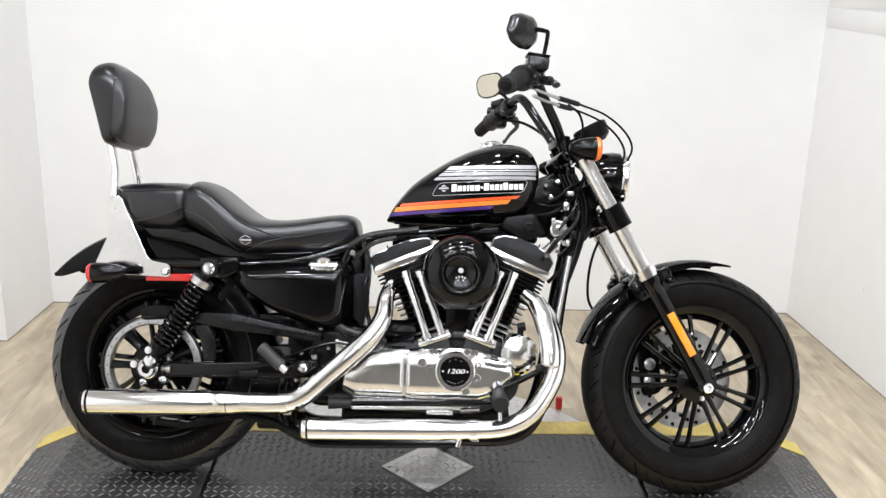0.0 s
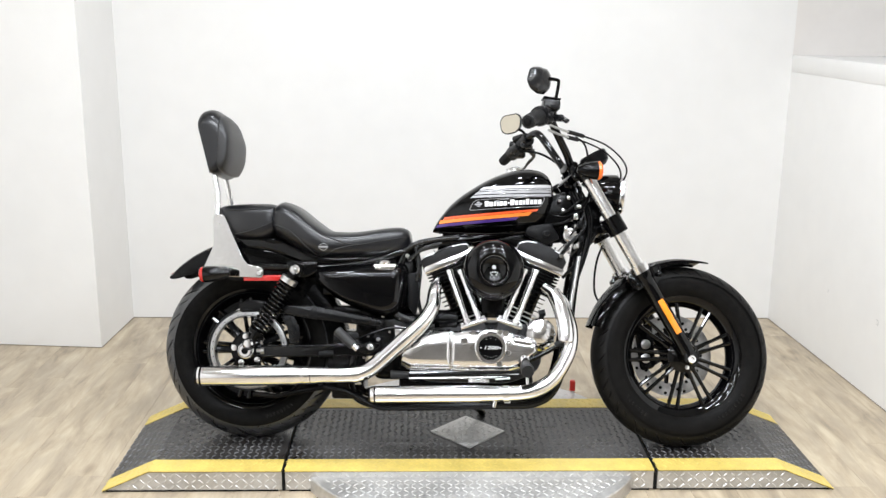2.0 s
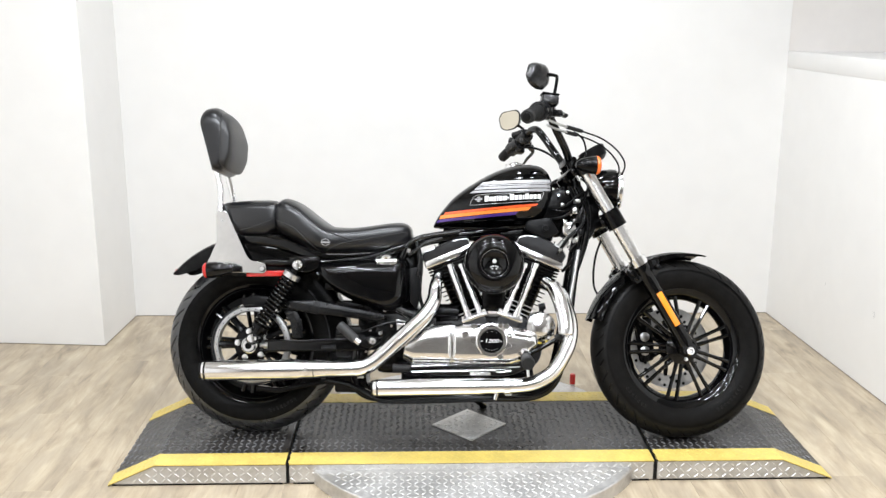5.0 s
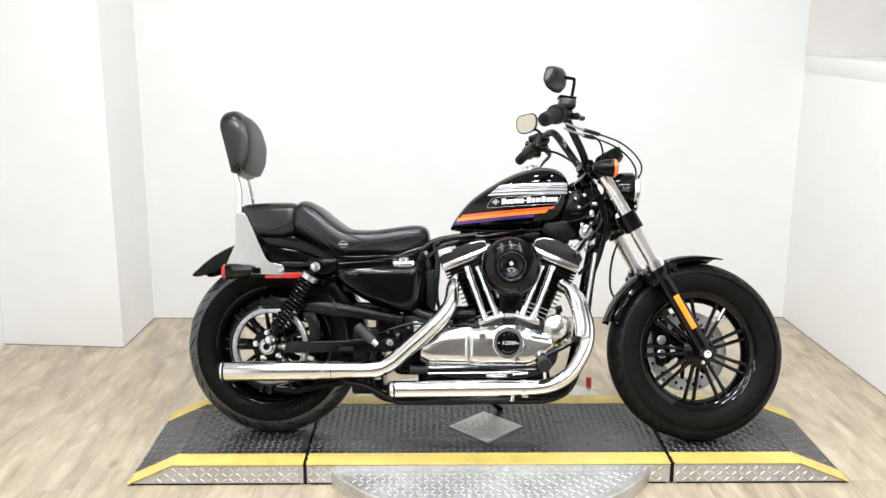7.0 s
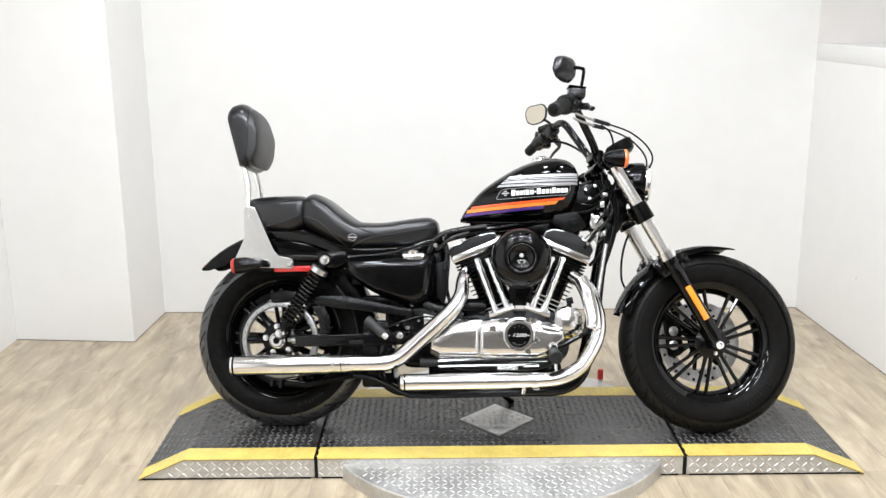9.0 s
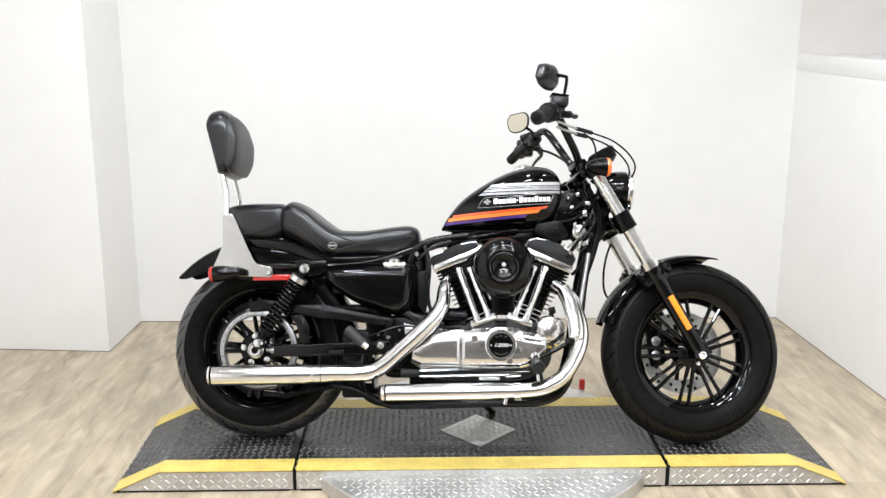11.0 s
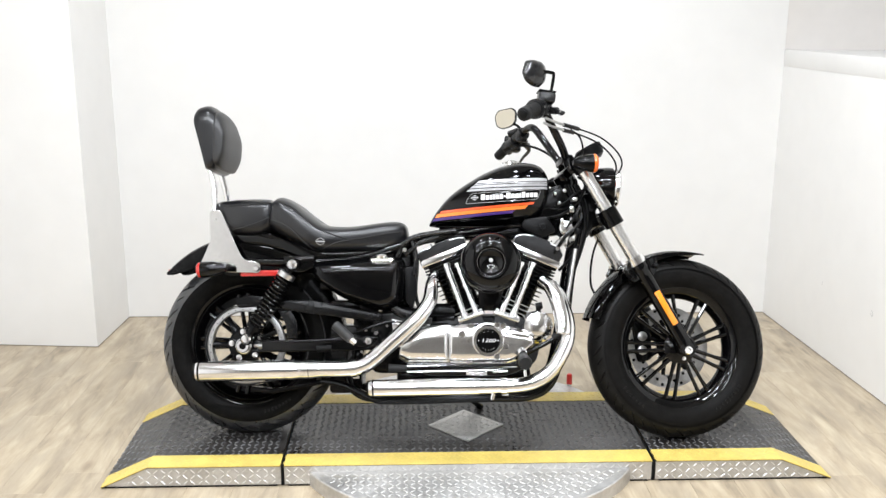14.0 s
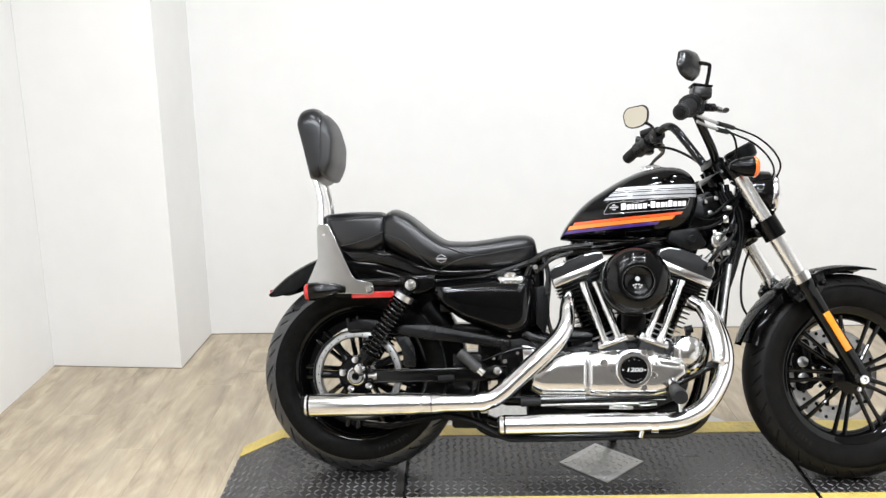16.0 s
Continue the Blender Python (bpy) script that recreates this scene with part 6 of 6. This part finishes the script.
for name, c in (("lower_fork_bridge", lowc), ("upper_fork_bridge", upc)):
    sp(name, moved(box(-0.035, 0.03, -0.105, 0.105, -0.017, 0.017, 0.01, 3), Matrix.Translation((c.x - 0.012, 0, c.z)) @ Matrix.Rotation(-RAKE, 4, "Y")), GLOSS, "gloss black fork bridge")


def front_drop(t):
    return 0.026 * (1 - t ** 3) + 0.008


front_fender = sp("front_fender", fender((WB, R), 0.338, 163, 75.5, 0.077, front_drop), GLOSS, "gloss black front fender")
lampc = (1.223, 0, 0.88)
lamp_ob = sp("headlight", lathe([(0.0, -0.045), (0.03, -0.042), (0.055, -0.028), (0.068, 0.0), (0.073, 0.03), (0.073, 0.05)], lampc, (1, 0, -0.06), 40), GLOSS, "gloss black headlight with chrome ring")
sp("trim_ring", lathe([(0.073, 0.048), (0.0765, 0.054), (0.0765, 0.064), (0.071, 0.07), (0.068, 0.064)], lampc, (1, 0, -0.06), 40, closed=True), CHROME, "chrome headlight ring", lamp_ob)
sp("lens", lathe([(0.0685, 0.062), (0.05, 0.071), (0.025, 0.0755), (0, 0.077)], lampc, (1, 0, -0.06), 40), MIRROR, "clear headlight lens over a bright reflector", lamp_ob)
sp("lamp_bracket", rod((1.2, -0.06, 0.8), (1.19, 0.06, 0.8), 0.018, 12), SATIN, "", lamp_ob)
gauge = sp("speedometer", lathe([(0.0, -0.028), (0.03, -0.026), (0.046, -0.014), (0.05, 0.01), (0.05, 0.022), (0.046, 0.026), (0, 0.026)], (1.2, 0, 1.0), (-0.48, 0, 0.88), 36), PLASTIC, "black round speedometer")
sp("dial", lathe([(0.042, 0.0262), (0.042, 0.0275), (0, 0.0275)], (1.2, 0, 1.0), (-0.48, 0, 0.88), 32), GLOSS, "dark glass dial", gauge)
sp("gauge_bracket", rod((1.12, 0, 0.955), (1.19, 0, 0.985), 0.014, 10), SATIN, "", gauge)
sp("riser", join(rod((1.118, 0.045, 0.93), (1.105, 0.045, 0.975), 0.019, 16), rod((1.118, -0.045, 0.93), (1.105, -0.045, 0.975), 0.019, 16), box(1.085, 1.125, -0.06, 0.06, 0.955, 0.985, 0.008)), SATIN, "black handlebar risers and clamp")
LEFT = 0.015                                                      # the left grip sits a little further forward
half_bar = [(1.103, 0.0, 0.968), (1.1, 0.045, 0.968), (1.08, 0.075, 1.005), (1.045, 0.098, 1.062), (1.014, 0.125, 1.112), (0.996, 0.165, 1.128), (0.98, 0.22, 1.118), (0.962, 0.265, 1.098), (0.938, 0.31, 1.079), (0.915, 0.36, 1.06)]
sp("handlebar", tube([(u + LEFT * min(1, v / 0.165), -v, w) for u, v, w in half_bar[::-1]] + half_bar[1:], 0.0136, 16, 6), GLOSS, "gloss black tall handlebar")


def mirror(s):
    """An angled round-cornered mirror on a bent stem."""
    n = Vector((-0.7, 0.71 * s, -0.16 if s > 0 else -0.06)).normalized()       # way the glass faces, in local axes (left is +)
    up = Vector((0, 0, 1))
    side = up.cross(n).normalized()
    up = n.cross(side)
    fore = LEFT if s < 0 else 0
    c = Vector((0.934 + fore, -0.32 * s, 1.196))
    out = rounded([(-0.06, 0.026), (-0.04, 0.046), (0.04, 0.044), (0.06, 0.018), (0.05, -0.03), (0.02, -0.045), (-0.03, -0.04), (-0.055, -0.02)], 0.016, 4)
    if s > 0:
        out = rounded([(0.04, 0.032), (0.01, 0.044), (-0.046, 0.048), (-0.062, 0.032), (-0.06, 0.0), (-0.046, -0.026), (-0.018, -0.046), (0.022, -0.05), (0.056, -0.04), (0.068, -0.014)], 0.009, 4)
    size = 1.0 if s > 0 else 0.87

    def shell(scale, depth):
        return [c + side * (p[0] * scale * s * size) + up * (p[1] * scale * size) + n * depth for p in out]
    bm = bmesh.new()
    rings = [[bm.verts.new(q) for q in shell(k, d)] for k, d in ((0.36, -0.022), (0.7, -0.018), (0.92, -0.009), (1.0, 0.0), (1.0, 0.004), (0.96, 0.005))]
    m = len(out)
    for a, b in zip(rings, rings[1:]):
        for j in range(m):
            bm.faces.new((a[j], a[(j + 1) % m], b[(j + 1) % m], b[j]))
    bm.faces.new(rings[0])
    bm.faces.new(rings[-1])
    head = sp("mirror", bm, CONTROL, "black round-cornered rear-view mirror", angle=40)
    bm = bmesh.new()
    bm.faces.new([bm.verts.new(q) for q in shell(0.9, 0.0056)])
    sp("glass", bm, MIRROR_TINT, "mirror glass", head)
    bend = ((0.985, 0.27, 1.1), (0.995, 0.285, 1.14), (1.002, 0.3, 1.195), (0.992, 0.305, 1.203), (0.955, 0.315, 1.203)) if s > 0 else ((0.985, 0.27, 1.1), (0.988, 0.28, 1.13), (0.982, 0.29, 1.155), (0.968, 0.3, 1.17), (0.945, 0.314, 1.182))
    sp("stem", tube([(u + fore, v * s, w) for u, v, w in bend], [0.0065, 0.0055, 0.0055, 0.0055, 0.007], 10, 5), SATIN, "thin black stem", head)


for s in (-1, 1):
    mirror(s)
    g0, g1 = (Vector((0.938, 0.31, 1.079)), Vector((0.882, 0.405, 1.036))) if s > 0 else (Vector((0.94 + LEFT, -0.308, 1.085)), Vector((0.911 + LEFT, -0.376, 1.058)))
    at_bar = Matrix.Translation((LEFT if s < 0 else 0, 0, 0))
    gr = 0.0225 if s > 0 else 0.0185
    gd = (g1 - g0).normalized() * 0.003
    grip = sp("grip", tube([tuple(g0), tuple(g0 + gd), tuple(g1 - gd), tuple(g1)], [gr * 0.88, gr, gr, gr * 0.88], 18, smooth=False), GRIP, "black rubber grip")
    for i in range(5):
        q = g0.lerp(g1, 0.15 + 0.15 * i)
        sp("rib", rod(tuple(q - gd), tuple(q + gd), gr + 0.001, 16), GRIP, "", grip)
    house = sp("switch_housing", moved(join(rod((0.964, 0.262 * s, 1.096), (0.936, 0.314 * s, 1.077), 0.033 if s > 0 else 0.027, 18), box(0.945, 0.985, -0.29 * s - 0.02, -0.29 * s + 0.02, 1.058, 1.1, 0.01)), at_bar), CONTROL, "black switch housing")
    for k in range(3):
        sp("switch_button", moved(lathe([(0.006, 0), (0.006, 0.006), (0.003, 0.008), (0, 0.008)], (0.926 + 0.01 * k, 0.295 * s - 0.012 * s * k, 1.092 - 0.012 * k), (-0.7, 0, 0.5), 10), at_bar), SATIN, "", house)
    sp("lever_perch", moved(join(rod((0.972, 0.25 * s, 1.1), (1.0, 0.262 * s, 1.09), 0.015, 14), rod((0.99, 0.25 * s, 1.09), (1.015, 0.29 * s, 1.08), 0.012, 12)), at_bar), CONTROL, "black lever perch")
    sp("lever", moved(tube([(1.01, 0.27 * s, 1.086), (1.022, 0.31 * s, 1.07), (1.01, 0.36 * s, 1.055), (1.004, 0.4 * s, 1.043), (1.002, 0.42 * s, 1.04), (1.004, 0.43 * s, 1.038)], [0.009, 0.0085, 0.0075, 0.0065, 0.0085, 0.006], 12, 5, flat=0.8), at_bar), CONTROL, "black control lever")
reservoir = sp("brake_reservoir", moved(box(-0.031, 0.025, -0.024, 0.024, -0.02, 0.013, 0.007, 3), Matrix.Translation((0.985, -0.275, 1.128)) @ Matrix.Rotation(radians(6), 4, "Y")), CONTROL, "black brake fluid reservoir")
sp("reservoir_lid", moved(box(-0.032, 0.026, -0.025, 0.025, 0.0, 0.005, 0.002), Matrix.Translation((0.985, -0.275, 1.1415)) @ Matrix.Rotation(radians(6), 4, "Y")), SATIN, "", reservoir)
for pts, r, mat in (([(0.985, 0.24, 1.068), (1.02, 0.215, 1.063), (1.06, 0.19, 1.058), (1.08, 0.178, 1.056)], 0.0042, STEEL), ([(0.98, 0.245, 1.05), (1.02, 0.21, 1.045), (1.08, 0.17, 1.04)], 0.0042, STEEL),
                    ([(1.06, 0.19, 1.058), (1.12, 0.155, 1.053), (1.205, 0.12, 1.034), (1.27, 0.09, 0.994), (1.295, 0.07, 0.95), (1.272, 0.05, 0.9), (1.245, 0.03, 0.86)], 0.003, PLASTIC),
                    ([(1.06, 0.18, 1.042), (1.12, 0.15, 1.036), (1.195, 0.12, 1.014), (1.252, 0.09, 0.976), (1.274, 0.07, 0.935), (1.255, 0.05, 0.888)], 0.003, PLASTIC),
                    ([(1.09, 0.17, 1.046), (1.13, 0.13, 1.03), (1.15, 0.09, 0.99), (1.14, 0.06, 0.94)], 0.0035, PLASTIC),
                    ([(1.13, 0.09, 0.9), (1.19, 0.1, 0.855), (1.215, 0.08, 0.79), (1.235, 0.06, 0.75), (1.2, 0.04, 0.72)], 0.0045, PLASTIC),
                    ([(1.275, -0.1, 0.755), (1.235, -0.1, 0.66), (1.222, -0.1, 0.57), (1.235, -0.1, 0.51), (1.3, -0.11, 0.45), (1.37, -0.115, 0.42)], 0.004, PLASTIC),
                    ([(0.97, -0.26, 1.08), (1.04, -0.2, 1.06), (1.1, -0.12, 1.0), (1.12, -0.05, 0.93), (1.11, -0.02, 0.85)], 0.0045, PLASTIC)):
    sp("cable", tube(pts, r, 8, 7), mat, "black control cable" if mat is PLASTIC else "chrome cable end")
for pts in ([(1.06, 0.19, 1.058), (1.09, 0.172, 1.056), (1.12, 0.155, 1.053)], [(1.06, 0.18, 1.042), (1.1, 0.162, 1.038)]):
    sp("cable_sleeve", tube(pts, 0.0068, 10), GRIP, "thick rubber sleeve")

# clutch side: bracket, adjuster and the dark clutter behind the bend of the bar
sp("control_bracket", moved(join(rod((0.985, -0.215, 1.118), (0.955, -0.285, 1.1), 0.024, 16), box(0.955, 1.0, 0.215, 0.27, 1.085, 1.125, 0.01), rod((0.94, -0.27, 1.125), (0.965, -0.24, 1.13), 0.014, 12), rod((0.95, -0.3, 1.11), (0.93, -0.31, 1.115), 0.013, 12)), Matrix.Translation((LEFT, 0, 0))), CONTROL, "black clutch lever clamp")
sp("bar_end_cap", lathe([(0.0135, 0.0), (0.0135, 0.003), (0.009, 0.005), (0, 0.005)], (0.882, 0.405, 1.036), (-0.47, 0.8, -0.37), 18), PLASTIC, "black bar end")


# ---- floor planks ----
def planks():
    w, length, gap = 0.152, 1.22, 0.0005
    me = bpy.data.meshes.new("plank")
    bm = box(-w / 2 + gap / 2, w / 2 - gap / 2, -length / 2 + gap / 2, length / 2 - gap / 2, -0.006, 0.0)
    top = [e for e in bm.edges if all(v.co.z > -0.001 for v in e.verts)]
    bmesh.ops.bevel(bm, geom=top, offset=0.0003, segments=1, affect="EDGES")
    bm.to_mesh(me)
    bm.free()
    me.materials.append(WOOD)
    rng = random.Random(4)
    for i in range(31):
        x = -2.38 + w * (i + 0.5)
        start = SOUTH - rng.random() * length
        for j in range(12):
            y0, y1 = max(start + length * j, SOUTH - 0.1), min(start + length * (j + 1), NORTH + 0.1)
            if y1 - y0 < 0.02:
                continue
            ob = new("plank", me)
            ob.parent = floor
            ob.location = (x, (y0 + y1) / 2, 0)
            ob.scale = (1, (y1 - y0) / length, 1)


planks()
